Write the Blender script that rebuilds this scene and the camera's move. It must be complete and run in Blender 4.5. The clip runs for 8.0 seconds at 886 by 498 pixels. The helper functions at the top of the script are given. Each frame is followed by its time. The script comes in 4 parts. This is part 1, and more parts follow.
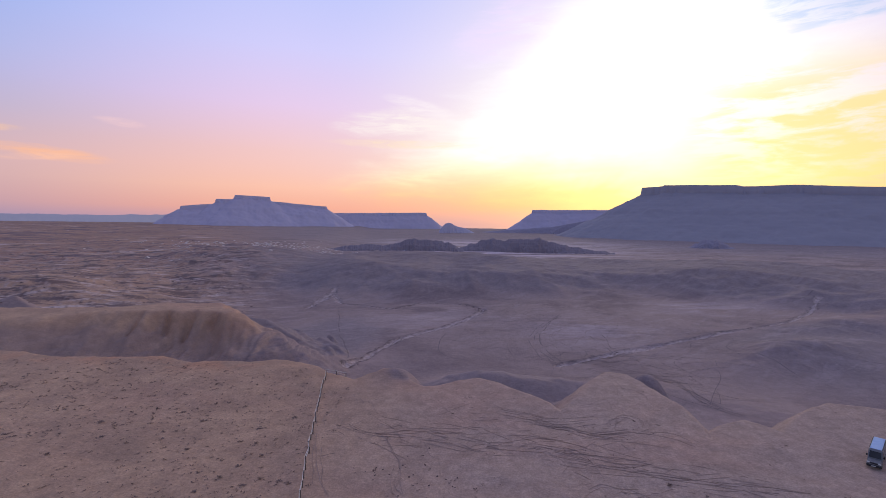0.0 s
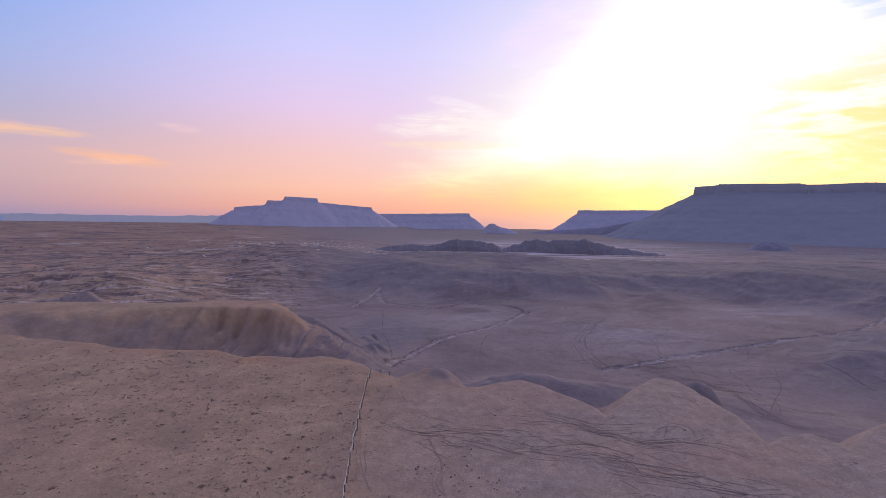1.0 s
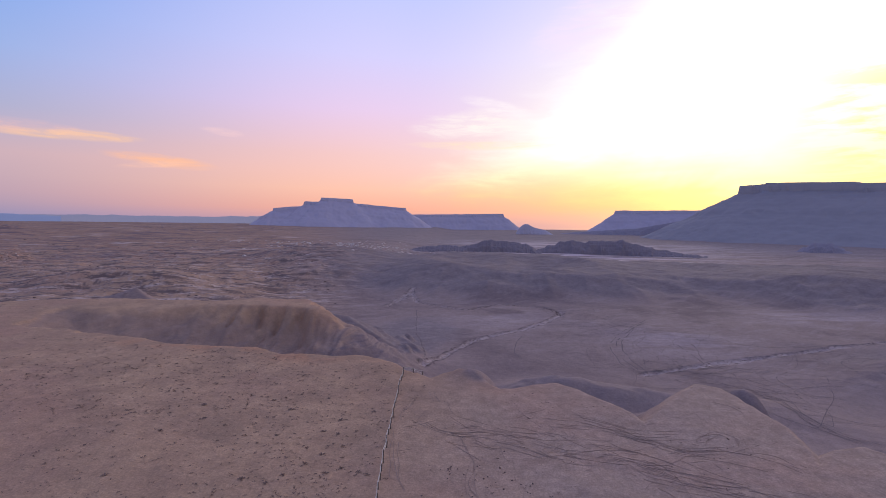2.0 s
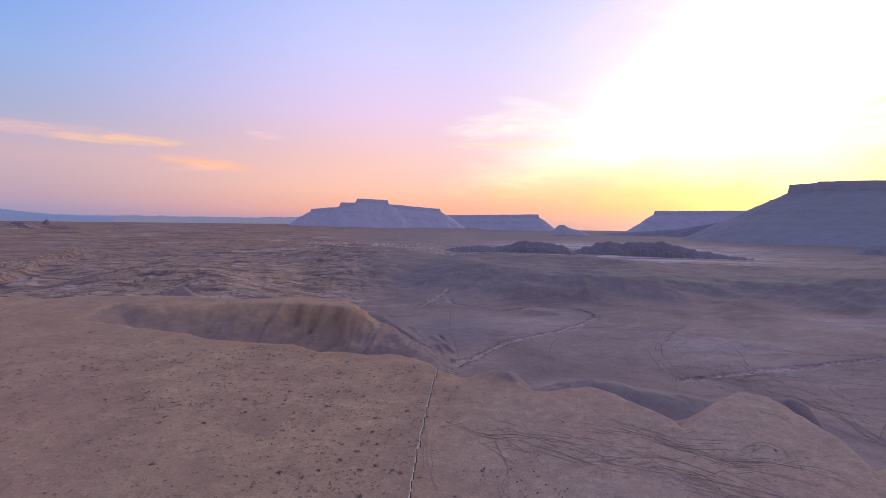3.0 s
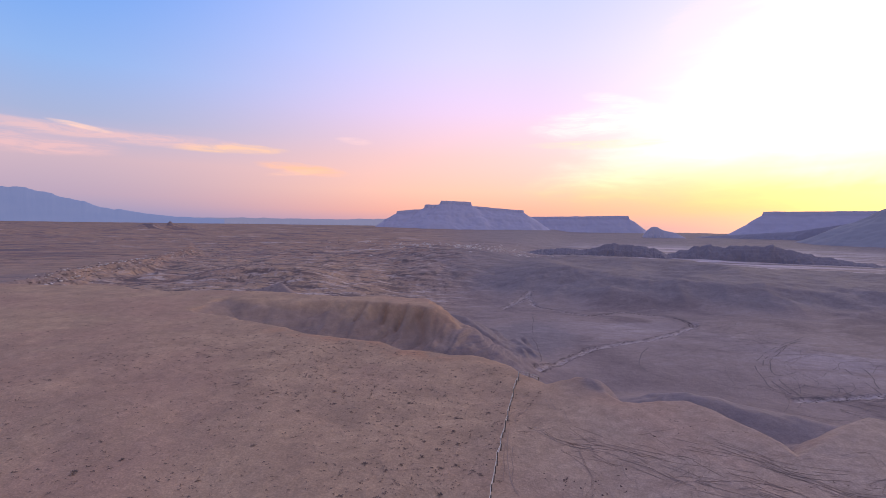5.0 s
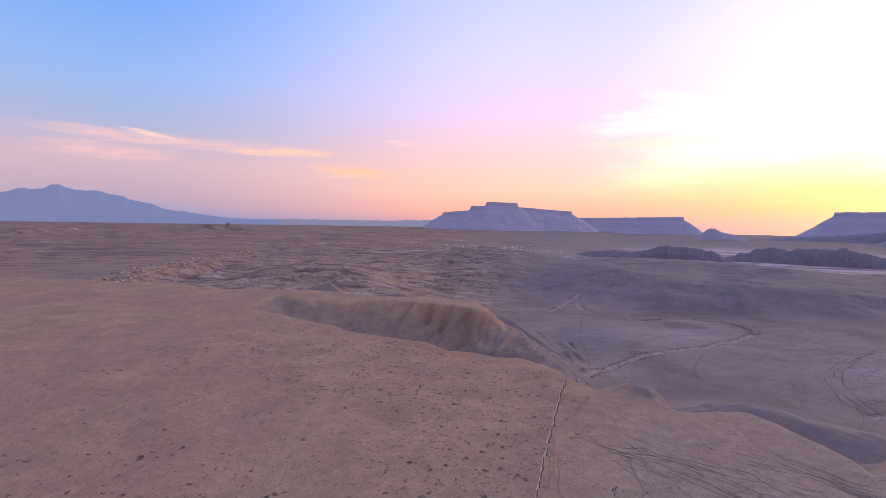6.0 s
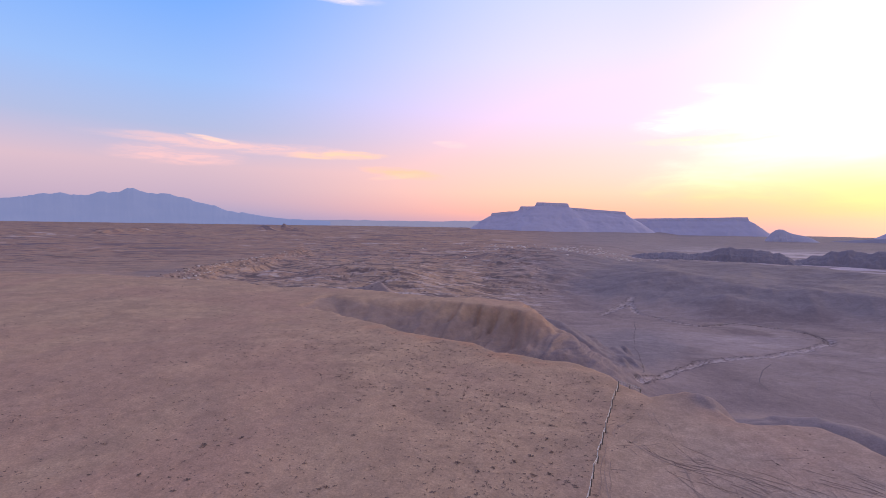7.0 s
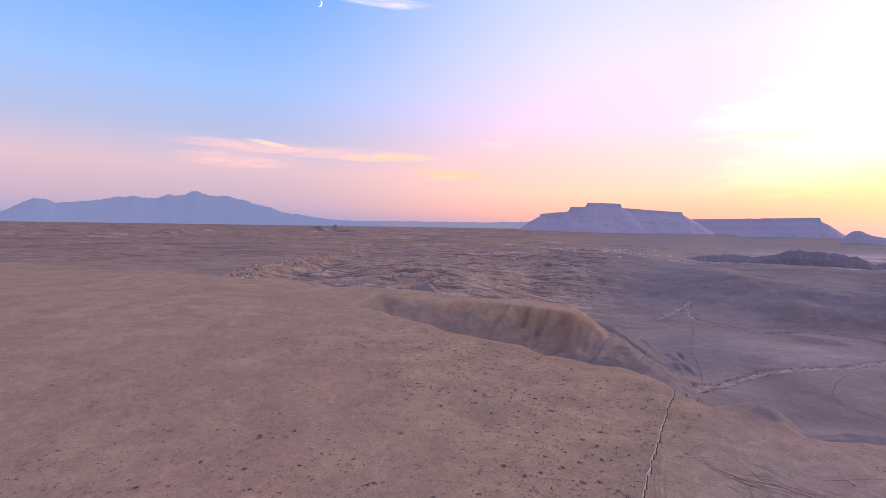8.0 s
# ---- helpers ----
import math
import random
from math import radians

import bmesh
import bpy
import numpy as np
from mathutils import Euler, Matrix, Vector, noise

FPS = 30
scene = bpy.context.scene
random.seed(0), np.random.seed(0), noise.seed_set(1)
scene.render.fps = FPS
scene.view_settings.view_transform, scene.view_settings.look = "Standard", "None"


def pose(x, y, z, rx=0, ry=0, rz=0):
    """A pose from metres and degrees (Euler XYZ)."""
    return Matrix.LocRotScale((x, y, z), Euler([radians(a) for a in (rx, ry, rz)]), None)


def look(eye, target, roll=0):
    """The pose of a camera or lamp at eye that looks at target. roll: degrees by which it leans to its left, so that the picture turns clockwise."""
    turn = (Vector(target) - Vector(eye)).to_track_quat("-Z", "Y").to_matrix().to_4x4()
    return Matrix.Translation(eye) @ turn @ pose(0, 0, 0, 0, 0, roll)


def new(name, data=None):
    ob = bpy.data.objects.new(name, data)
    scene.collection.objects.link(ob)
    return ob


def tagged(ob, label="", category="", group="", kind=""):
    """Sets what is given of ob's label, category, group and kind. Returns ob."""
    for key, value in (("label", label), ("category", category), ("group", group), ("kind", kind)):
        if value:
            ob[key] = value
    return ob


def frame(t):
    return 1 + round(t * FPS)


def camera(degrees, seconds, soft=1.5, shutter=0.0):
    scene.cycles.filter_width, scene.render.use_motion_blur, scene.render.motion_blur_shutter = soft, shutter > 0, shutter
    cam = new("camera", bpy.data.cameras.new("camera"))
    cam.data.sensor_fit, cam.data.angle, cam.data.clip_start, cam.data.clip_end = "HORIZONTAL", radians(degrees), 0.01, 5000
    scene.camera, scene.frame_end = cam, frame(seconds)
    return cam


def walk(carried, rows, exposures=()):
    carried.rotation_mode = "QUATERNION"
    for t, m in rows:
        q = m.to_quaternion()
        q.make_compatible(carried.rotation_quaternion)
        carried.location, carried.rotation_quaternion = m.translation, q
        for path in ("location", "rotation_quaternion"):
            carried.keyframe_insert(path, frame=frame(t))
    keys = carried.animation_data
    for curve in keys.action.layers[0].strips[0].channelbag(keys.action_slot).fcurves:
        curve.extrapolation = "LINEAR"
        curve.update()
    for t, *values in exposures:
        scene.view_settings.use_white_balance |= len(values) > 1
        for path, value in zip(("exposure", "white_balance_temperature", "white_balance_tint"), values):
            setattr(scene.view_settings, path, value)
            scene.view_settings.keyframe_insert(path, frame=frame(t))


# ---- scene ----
cam = camera(86.05, 8.0, soft=0.75)
EYE = 38.0
# the drone hovers and turns to its left: seconds, yaw, pitch, roll
ROWS = [
    (0.0, 0.00, -3.01, -0.69), (0.5, 2.64, -3.02, -0.70), (1.0, 5.19, -3.00, -0.72), (1.5, 7.27, -2.99, -0.73),
    (3.0, 13.35, -2.96, -0.76), (3.5, 15.62, -2.94, -0.78), (4.0, 18.16, -2.92, -0.78), (4.5, 20.70, -2.92, -0.80),
    (6.0, 28.83, -2.82, -0.89), (6.5, 31.72, -2.82, -0.89), (7.0, 34.68, -2.82, -0.90), (7.5, 37.52, -2.80, -0.91),
    (8.0, 40.42, -2.79, -0.91),
]
walk(cam, [(t, pose(0, 0, EYE, 90 + pitch, roll, yaw)) for t, yaw, pitch, roll in ROWS],
     [(0.0, 0.0, 6400, 7), (1.5, 0.04, 6440, 7), (3.5, 0.13, 6530, 7), (4.5, 0.20, 6570, 7.5), (6.5, 0.35, 6700, 9), (8.0, 0.48, 6860, 9.5)])

# ---- sky and light ----
SUN_AZ, SUN_EL = -24.0, 9.0


def way(az, el):
    """Unit direction; az in degrees to the left of straight ahead, el above the level."""
    a, e = radians(az), radians(el)
    return Vector((-math.sin(a) * math.cos(e), math.cos(a) * math.cos(e), math.sin(e)))


def lin(r, g, b, k=1.0):
    """Linear colour from the everyday 0 to 255 scale."""
    return tuple(k * ((c / 255 / 12.92) if c < 11 else ((c / 255 + 0.055) / 1.055) ** 2.4) for c in (r, g, b)) + (1.0,)


class Graph:
    """Short names for the nodes of one tree."""

    def __init__(self, tree):
        self.tree = tree
        tree.nodes.clear()

    def node(self, kind, **props):
        n = self.tree.nodes.new(kind)
        for key, value in props.items():
            setattr(n, key, value)
        return n

    def link(self, a, b):
        self.tree.links.new(a, b)

    def put(self, socket, value):
        if isinstance(value, bpy.types.NodeSocket):
            self.link(value, socket)
        else:
            socket.default_value = value

    def math(self, op, a, b=0.0, c=0.0, clamp=False):
        n = self.node("ShaderNodeMath", operation=op, use_clamp=clamp)
        for i, v in enumerate((a, b, c)):
            self.put(n.inputs[i], v)
        return n.outputs[0]

    def vmath(self, op, a, b=(0, 0, 0)):
        n = self.node("ShaderNodeVectorMath", operation=op)
        self.put(n.inputs[0], a)
        self.put(n.inputs[1], b)
        return n.outputs["Value"] if op in ("DOT_PRODUCT", "LENGTH") else n.outputs[0]

    def ramp(self, fac, stops, mode="LINEAR"):
        n = self.node("ShaderNodeValToRGB")
        n.color_ramp.interpolation = mode
        els = n.color_ramp.elements
        while len(els) < len(stops):
            els.new(0.5)
        for e, (p, c) in zip(els, stops):
            e.position, e.color = p, c
        self.put(n.inputs[0], fac)
        return n.outputs[0]

    def step(self, x, lo, hi):
        n = self.node("ShaderNodeMapRange", interpolation_type="SMOOTHSTEP")
        self.put(n.inputs[0], x)
        n.inputs[1].default_value, n.inputs[2].default_value = lo, hi
        return n.outputs[0]

    def mix(self, fac, a, b, mode="MIX"):
        n = self.node("ShaderNodeMix", data_type="RGBA", blend_type=mode)
        self.put(n.inputs[0], fac)
        self.put(n.inputs[6], a)
        self.put(n.inputs[7], b)
        return n.outputs[2]

    def noise(self, vec, scale, detail=4.0, rough=0.55, warp=0.0):
        n = self.node("ShaderNodeTexNoise")
        if vec is not None:
            self.link(vec, n.inputs["Vector"])
        n.inputs["Scale"].default_value, n.inputs["Detail"].default_value = scale, detail
        n.inputs["Roughness"].default_value, n.inputs["Distortion"].default_value = rough, warp
        return n.outputs[0]

    def join(self, x, y, z):
        n = self.node("ShaderNodeCombineXYZ")
        for i, v in enumerate((x, y, z)):
            self.put(n.inputs[i], v)
        return n.outputs[0]

    def split(self, v):
        n = self.node("ShaderNodeSeparateXYZ")
        self.link(v, n.inputs[0])
        return n.outputs


world = bpy.data.worlds.new("dusk_sky")
world.use_nodes = True
scene.world = world
g = Graph(world.node_tree)
coord = g.node("ShaderNodeTexCoord").outputs["Generated"]
sx, sy, sz = g.split(coord)
el = g.math("MULTIPLY", g.math("ARCSINE", sz), 57.2958)
az = g.math("MULTIPLY", g.math("ARCTAN2", g.math("MULTIPLY", sx, -1.0), sy), 57.2958)
turned = g.math("ABSOLUTE", g.math("WRAP", g.math("SUBTRACT", az, SUN_AZ), 180.0, -180.0))
high = g.math("DIVIDE", el, 60.0, clamp=True)


def column(stops):
    return g.ramp(high, [(e / 60.0, lin(*c)) for e, c in stops])


sunward = column([(0, (205, 155, 165)), (1.3, (236, 168, 150)), (2.8, (252, 186, 128)), (4.6, (255, 203, 120)), (6.8, (255, 226, 165)), (10, (255, 240, 200)), (20, (250, 230, 245)), (32, (205, 205, 245)), (60, (168, 158, 185))])
aside = column([(0, (195, 145, 165)), (1.6, (240, 165, 150)), (4, (250, 186, 165)), (8, (243, 190, 188)), (13, (231, 198, 232)), (19, (212, 204, 250)), (27, (188, 197, 251)), (60, (155, 148, 182))])
away = column([(0, (128, 136, 182)), (2.5, (172, 150, 178)), (6, (193, 165, 182)), (10, (156, 166, 204)), (15, (136, 169, 225)), (24, (96, 150, 231)), (36, (75, 130, 210)), (60, (148, 142, 178))])
behind = column([(0, (95, 100, 135)), (4, (130, 125, 155)), (10, (135, 135, 170)), (25, (128, 130, 165)), (60, (140, 134, 165))])
base = g.mix(g.step(turned, 2.0, 38.0), sunward, aside)
base = g.mix(g.step(turned, 40.0, 89.0), base, away)
base = g.mix(g.step(turned, 110.0, 165.0), base, behind)

# thin cloud that the low sun sets alight
streak = g.join(g.math("MULTIPLY", az, 0.055), g.math("MULTIPLY", el, 0.16), 0.3)
veil = g.noise(streak, 1.0, 6.0, 0.6, 0.6)
fine = g.noise(g.join(g.math("MULTIPLY", az, 0.11), g.math("MULTIPLY", el, 0.55), 4.0), 1.0, 7.0, 0.62, 0.4)
# the lit patch of cloud: leans to the right with height, and its foot rises to the right
wide_half = g.math("MULTIPLY_ADD", el, -0.40, 20.5)
da = g.math("ABSOLUTE", g.math("DIVIDE", g.math("SUBTRACT", az, g.math("MULTIPLY_ADD", el, -0.46, -14.5)), wide_half))
lowest = g.math("MULTIPLY_ADD", g.math("MAXIMUM", g.math("SUBTRACT", -20.0, az), 0.0), 0.36, 6.2)
rise = g.math("DIVIDE", g.math("SUBTRACT", el, lowest), 4.5)
de = g.math("DIVIDE", g.math("SUBTRACT", el, 13.0), 13.0)
far2 = g.math("ADD", g.math("MULTIPLY", da, da), g.math("MULTIPLY", de, de))
broken = g.math("ADD", g.math("MULTIPLY_ADD", veil, 2.0, -1.0), g.math("MULTIPLY_ADD", fine, 1.5, -0.75))
glow = g.math("ADD", g.math("MINIMUM", g.math("MULTIPLY", g.math("SUBTRACT", 1.0, da), 1.9), rise), broken)
soft_glow = g.math("POWER", 2.718, g.math("MULTIPLY", far2, -0.42))
base = g.mix(g.math("MULTIPLY", soft_glow, g.math("MULTIPLY", g.step(el, 2.0, 9.0), 0.55)), base, (0.96, 0.90, 1.0, 1.0))
uneven = g.math("ADD", high, g.math("ADD", g.math("MULTIPLY_ADD", veil, 0.085, -0.0425), g.math("MULTIPLY_ADD", fine, 0.05, -0.025)))
fire = g.ramp(uneven, [(0.5 / 60, (0.62, 0.30, 0.28, 1)), (2.2 / 60, (0.86, 0.46, 0.17, 1)), (3.8 / 60, (0.98, 0.68, 0.22, 1)), (6.0 / 60, (1.1, 0.98, 0.56, 1)), (9.0 / 60, (1.14, 1.1, 1.02, 1)), (14.0 / 60, (1.13, 1.1, 1.12, 1))])
base = g.mix(g.step(glow, -1.25, 1.3), base, fire)
low_fire = g.math("MULTIPLY", g.step(turned, 27.0, 5.0), g.step(el, 9.0, 3.0))
base = g.mix(g.math("MULTIPLY", low_fire, 0.75), base, fire)
# dim yellow banks to the right of the glow
bank = g.math("MULTIPLY", g.step(fine, 0.40, 0.57), g.step(g.math("MULTIPLY", az, -1.0), 23.0, 34.0))
bank = g.math("MULTIPLY", bank, g.math("MULTIPLY", g.math("MULTIPLY", g.step(el, 1.0, 5.0), g.step(el, 18.0, 11.0)), 0.85))
base = g.mix(bank, base, lin(251, 216, 132))


hair = g.noise(g.join(g.math("MULTIPLY", az, 0.22), g.math("MULTIPLY", el, 1.5), 9.0), 1.0, 8.0, 0.65, 0.7)


def wisp(sky, a, e, wide, tall, slope, colour, k):
    """A lone streak of cloud at azimuth a and elevation e."""
    x = g.math("SUBTRACT", az, a)
    y = g.math("SUBTRACT", g.math("SUBTRACT", el, e), g.math("MULTIPLY", x, slope))
    y = g.math("ADD", y, g.math("MULTIPLY_ADD", fine, tall * 1.6, -0.8 * tall))
    q = g.math("ADD", g.math("POWER", g.math("DIVIDE", x, wide), 2.0), g.math("POWER", g.math("DIVIDE", y, tall), 2.0))
    k = g.math("MULTIPLY_ADD", g.step(hair, 0.38, 0.62), 0.6 * k, 0.35 * k)
    cover = g.math("MULTIPLY", g.step(g.math("ADD", q, g.math("MULTIPLY_ADD", veil, -1.2, 0.6)), 1.25, 0.0), k)
    return g.mix(cover, sky, lin(*colour))


HIGH_WISPS = ((-36.8, 20.8, 4.2, 3.2, 0.1, (192, 209, 246), 0.9), (-43.5, 21.0, 6.0, 2.8, -0.2, (172, 196, 238), 1.05), (-49.0, 18.0, 5.0, 2.2, -0.2, (178, 202, 238), 0.9), (-7.0, 21.5, 6.5, 3.2, -0.25, (243, 222, 255), 0.8), (-19.0, 18.0, 6.0, 1.6, 0.1, (248, 238, 253), 0.7))
LOW_WISPS = ((47.5, 7.9, 6.0, 0.55, -0.04, (255, 200, 150), 0.9), (39.5, 6.1, 5.2, 0.6, 0.08, (255, 186, 150), 0.85), (58.0, 8.3, 15.0, 0.8, 0.02, (250, 190, 180), 0.55),
             (64.0, 6.9, 7.0, 1.0, 0.0, (250, 188, 182), 0.5), (60.5, 8.9, 2.6, 0.28, 0.14, (255, 205, 185), 0.85), (40.5, 5.7, 3.4, 0.35, -0.1, (255, 195, 170), 0.5),
             (47.5, 24.4, 5.6, 0.6, 0.03, (238, 222, 250), 0.85), (5.5, 11.6, 8.0, 1.8, -0.06, (255, 240, 236), 0.95), (3.0, 13.6, 4.5, 0.9, 0.2, (255, 240, 245), 0.8), (5.0, 9.3, 9.0, 0.5, 0.0, (255, 226, 190), 0.6), (34.0, 9.6, 2.2, 0.4, 0.05, (250, 205, 205), 0.5))
for spot in HIGH_WISPS + LOW_WISPS:
    base = wisp(base, *spot)

sky = g.node("ShaderNodeTexSky", sky_type="NISHITA", sun_disc=False, sun_elevation=radians(SUN_EL), sun_rotation=radians(-SUN_AZ))
bg_sky, bg_dusk = g.node("ShaderNodeBackground"), g.node("ShaderNodeBackground")
g.link(sky.outputs[0], bg_sky.inputs[0])
bg_sky.inputs[1].default_value = 0.012
g.link(base, bg_dusk.inputs[0])
bg_dusk.inputs[1].default_value = 0.97
both = g.node("ShaderNodeAddShader")
g.link(bg_sky.outputs[0], both.inputs[0])
g.link(bg_dusk.outputs[0], both.inputs[1])
g.link(both.outputs[0], g.node("ShaderNodeOutputWorld").inputs[0])

sun = new("sun", bpy.data.lights.new("sun", "SUN"))
sun.data.energy, sun.data.angle, sun.data.color = 0.62, radians(14), (1.0, 0.75, 0.52)
sun.matrix_world = look(way(SUN_AZ, SUN_EL) * 1000, (0, 0, 0))

# ---- materials ----


def material(name, rough=0.95, spec=0.15):
    m = bpy.data.materials.new(name)
    m.use_nodes = True
    q = Graph(m.node_tree)
    b = q.node("ShaderNodeBsdfPrincipled")
    b.inputs["Roughness"].default_value, b.inputs["Specular IOR Level"].default_value = rough, spec
    q.link(b.outputs[0], q.node("ShaderNodeOutputMaterial").inputs[0])
    return m, q, b


def relief(q, b, height, strength, distance):
    n = q.node("ShaderNodeBump")
    n.inputs["Strength"].default_value, n.inputs["Distance"].default_value = strength, distance
    q.link(height, n.inputs["Height"])
    q.link(n.outputs[0], b.inputs["Normal"])


def attribute(q, name):
    return q.node("ShaderNodeAttribute", attribute_name=name).outputs["Fac"]


def ground_material():
    m, q, b = material("desert_ground")
    p = q.node("ShaderNodeNewGeometry").outputs["Position"]
    wide, mid, small, grit = q.noise(p, 0.012, 5, 0.6, 0.5), q.noise(p, 0.07, 5, 0.6, 0.3), q.noise(p, 0.45, 5, 0.65), q.noise(p, 2.6, 4, 0.7)
    tan = q.mix(q.step(mid, 0.35, 0.66), (0.415, 0.27, 0.187, 1), (0.515, 0.335, 0.222, 1))
    # a greyer, less warm tan to the right of the fence
    tan = q.mix(q.math("MULTIPLY", attribute(q, "greyer"), q.math("MULTIPLY_ADD", mid, 0.5, 0.62)), tan, q.mix(q.step(small, 0.3, 0.7), (0.385, 0.285, 0.245, 1), (0.43, 0.32, 0.272, 1)))
    tan = q.mix(q.math("MULTIPLY", q.step(wide, 0.45, 0.65), 0.6), tan, (0.45, 0.265, 0.197, 1))
    grey = q.mix(q.step(mid, 0.3, 0.7), (0.224, 0.164, 0.165, 1), (0.262, 0.193, 0.19, 1))
    clay = q.mix(q.step(wide, 0.35, 0.57), grey, (0.338, 0.25, 0.234, 1))
    # Grey hill colour, with some purple distance haze mixed into it.
    clay = q.mix(q.math("MULTIPLY", attribute(q, "belt"), 0.85), clay, q.mix(q.step(mid, 0.35, 0.65), (0.247, 0.2, 0.211, 1), (0.297, 0.24, 0.246, 1)))
    colour = q.mix(attribute(q, "bench"), clay, tan)
    bed = q.noise(q.vmath("MULTIPLY", p, (0.02, 0.02, 0.9)), 1.0, 4, 0.6, 0.6)
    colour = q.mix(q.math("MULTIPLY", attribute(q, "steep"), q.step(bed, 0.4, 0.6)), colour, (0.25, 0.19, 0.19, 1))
    # pale salt and silt in the washes, thin and broken
    x, y, z = q.split(p)
    thin = q.noise(q.join(q.math("MULTIPLY", x, 0.006), q.math("MULTIPLY", y, 0.022), 0.0), 1.0, 8, 0.66, 0.5)
    # the beds of the badlands strike north-east
    strike = q.math("ADD", q.math("MULTIPLY", x, 0.79), q.math("MULTIPLY", y, 0.62))
    dip = q.math("SUBTRACT", q.math("MULTIPLY", y, 0.79), q.math("MULTIPLY", x, 0.62))
    ledge = q.noise(q.join(q.math("MULTIPLY", strike, 0.026), q.math("MULTIPLY", dip, 0.11), 0.0), 1.0, 8, 0.72, 0.4)
    salt = q.math("MULTIPLY", attribute(q, "salt"), q.step(ledge, 0.53, 0.58))
    colour = q.mix(salt, colour, q.mix(attribute(q, "bench"), (0.58, 0.47, 0.46, 1), (0.55, 0.415, 0.355, 1)))
    colour = q.mix(q.math("MULTIPLY", attribute(q, "wash"), q.step(small, 0.34, 0.54)), colour, (0.50, 0.395, 0.375, 1))
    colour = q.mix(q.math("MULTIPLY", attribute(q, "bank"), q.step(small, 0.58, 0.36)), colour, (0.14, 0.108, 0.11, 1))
    dark = q.noise(q.join(q.math("MULTIPLY", strike, 0.024), q.math("MULTIPLY", dip, 0.10), 3.0), 1.0, 8, 0.74, 0.4)
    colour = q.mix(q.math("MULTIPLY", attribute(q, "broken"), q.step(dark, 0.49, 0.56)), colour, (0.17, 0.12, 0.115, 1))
    # Reddish far plain, plus a warm highlight painted along the near rim.
    rust_rimlight = q.math("MULTIPLY", attribute(q, "rust_rimlight"), q.step(mid, 0.4, 0.6))
    colour = q.mix(q.math("MULTIPLY", rust_rimlight, 0.72), colour, (0.48, 0.25, 0.155, 1))
    run = q.join(q.math("MULTIPLY", strike, 0.006), q.math("MULTIPLY", dip, 0.012), 7.0)
    broad = q.noise(run, 1.0, 9, 0.72, 0.9)
    patchy = q.math("MULTIPLY", attribute(q, "plain"), q.math("MULTIPLY_ADD", q.step(q.noise(p, 0.0045, 4, 0.6, 0.8), 0.42, 0.6), 0.75, 0.25))
    colour = q.mix(q.math("MULTIPLY", patchy, q.step(broad, 0.49, 0.56)), colour, (0.165, 0.12, 0.14, 1))
    colour = q.mix(q.math("MULTIPLY", attribute(q, "plain"), q.step(broad, 0.41, 0.37)), colour, (0.56, 0.43, 0.39, 1))
    colour = q.mix(q.math("MULTIPLY", attribute(q, "flat"), q.step(thin, 0.44, 0.56)), colour, (0.66, 0.535, 0.55, 1))
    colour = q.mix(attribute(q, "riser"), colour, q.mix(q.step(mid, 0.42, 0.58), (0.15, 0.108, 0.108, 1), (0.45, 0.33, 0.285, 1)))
    blot = q.noise(p, 0.16, 6, 0.68, 0.8)
    speck = q.math("MULTIPLY", q.math("MULTIPLY_ADD", small, 0.5, 0.75), q.math("MULTIPLY_ADD", blot, 0.45, 0.775))
    speck = q.math("MULTIPLY", speck, q.math("MULTIPLY_ADD", grit, 1.0, 0.5))
    colour = q.mix(1.0, colour, q.join(speck, speck, speck), "MULTIPLY")
    q.link(colour, b.inputs["Base Color"])
    relief(q, b, q.math("ADD", q.math("MULTIPLY", small, 1.0), q.math("MULTIPLY", grit, 0.4)), 0.6, 0.35)
    return m


def rock_material(name, low, top, band, scale=1.0, worn=0.35):
    """Bedded shale and sandstone with streaks down the face."""
    m, q, b = material(name)
    p = q.node("ShaderNodeNewGeometry").outputs["Position"]
    beds = q.noise(q.vmath("MULTIPLY", p, (0.002 * scale, 0.002 * scale, 0.06 * scale)), 1.0, 5, 0.65, 0.3)
    streaks = q.noise(q.vmath("MULTIPLY", p, (0.03 * scale, 0.03 * scale, 0.004 * scale)), 1.0, 5, 0.65, 0.5)
    colour = q.mix(q.step(beds, 0.4, 0.6), low, top)
    colour = q.mix(q.math("MULTIPLY", q.step(streaks, 0.48, 0.66), 0.6), colour, band)
    q.link(colour, b.inputs["Base Color"])
    relief(q, b, streaks, worn, 5.0 / scale)
    return m


def plain_material(name, a, c, scale, rough=0.8, metal=0.0, bump=0.0, spec=0.3):
    m, q, b = material(name, rough, spec)
    p = q.node("ShaderNodeTexCoord").outputs["Object"]
    n = q.noise(p, scale, 5, 0.6, 0.3)
    q.link(q.mix(q.step(n, 0.32, 0.68), (*a, 1), (*c, 1)), b.inputs["Base Color"])
    b.inputs["Metallic"].default_value = metal
    if bump:
        relief(q, b, n, 0.5, bump)
    return m


def varied_material(name, a, c, rough=0.9):
    """For repeats: each piece takes its own tone."""
    m, q, b = material(name, rough)
    n = q.noise(q.node("ShaderNodeNewGeometry").outputs["Position"], 3.0, 4, 0.6)
    r = q.math("ADD", q.math("MULTIPLY", q.node("ShaderNodeObjectInfo").outputs["Random"], 0.5), q.math("MULTIPLY", q.node("ShaderNodeNewGeometry").outputs["Random Per Island"], 0.25))
    q.link(q.mix(q.math("ADD", r, q.math("MULTIPLY_ADD", n, 0.8, -0.3), clamp=True), (*a, 1), (*c, 1)), b.inputs["Base Color"])
    relief(q, b, n, 0.4, 0.03)
    return m


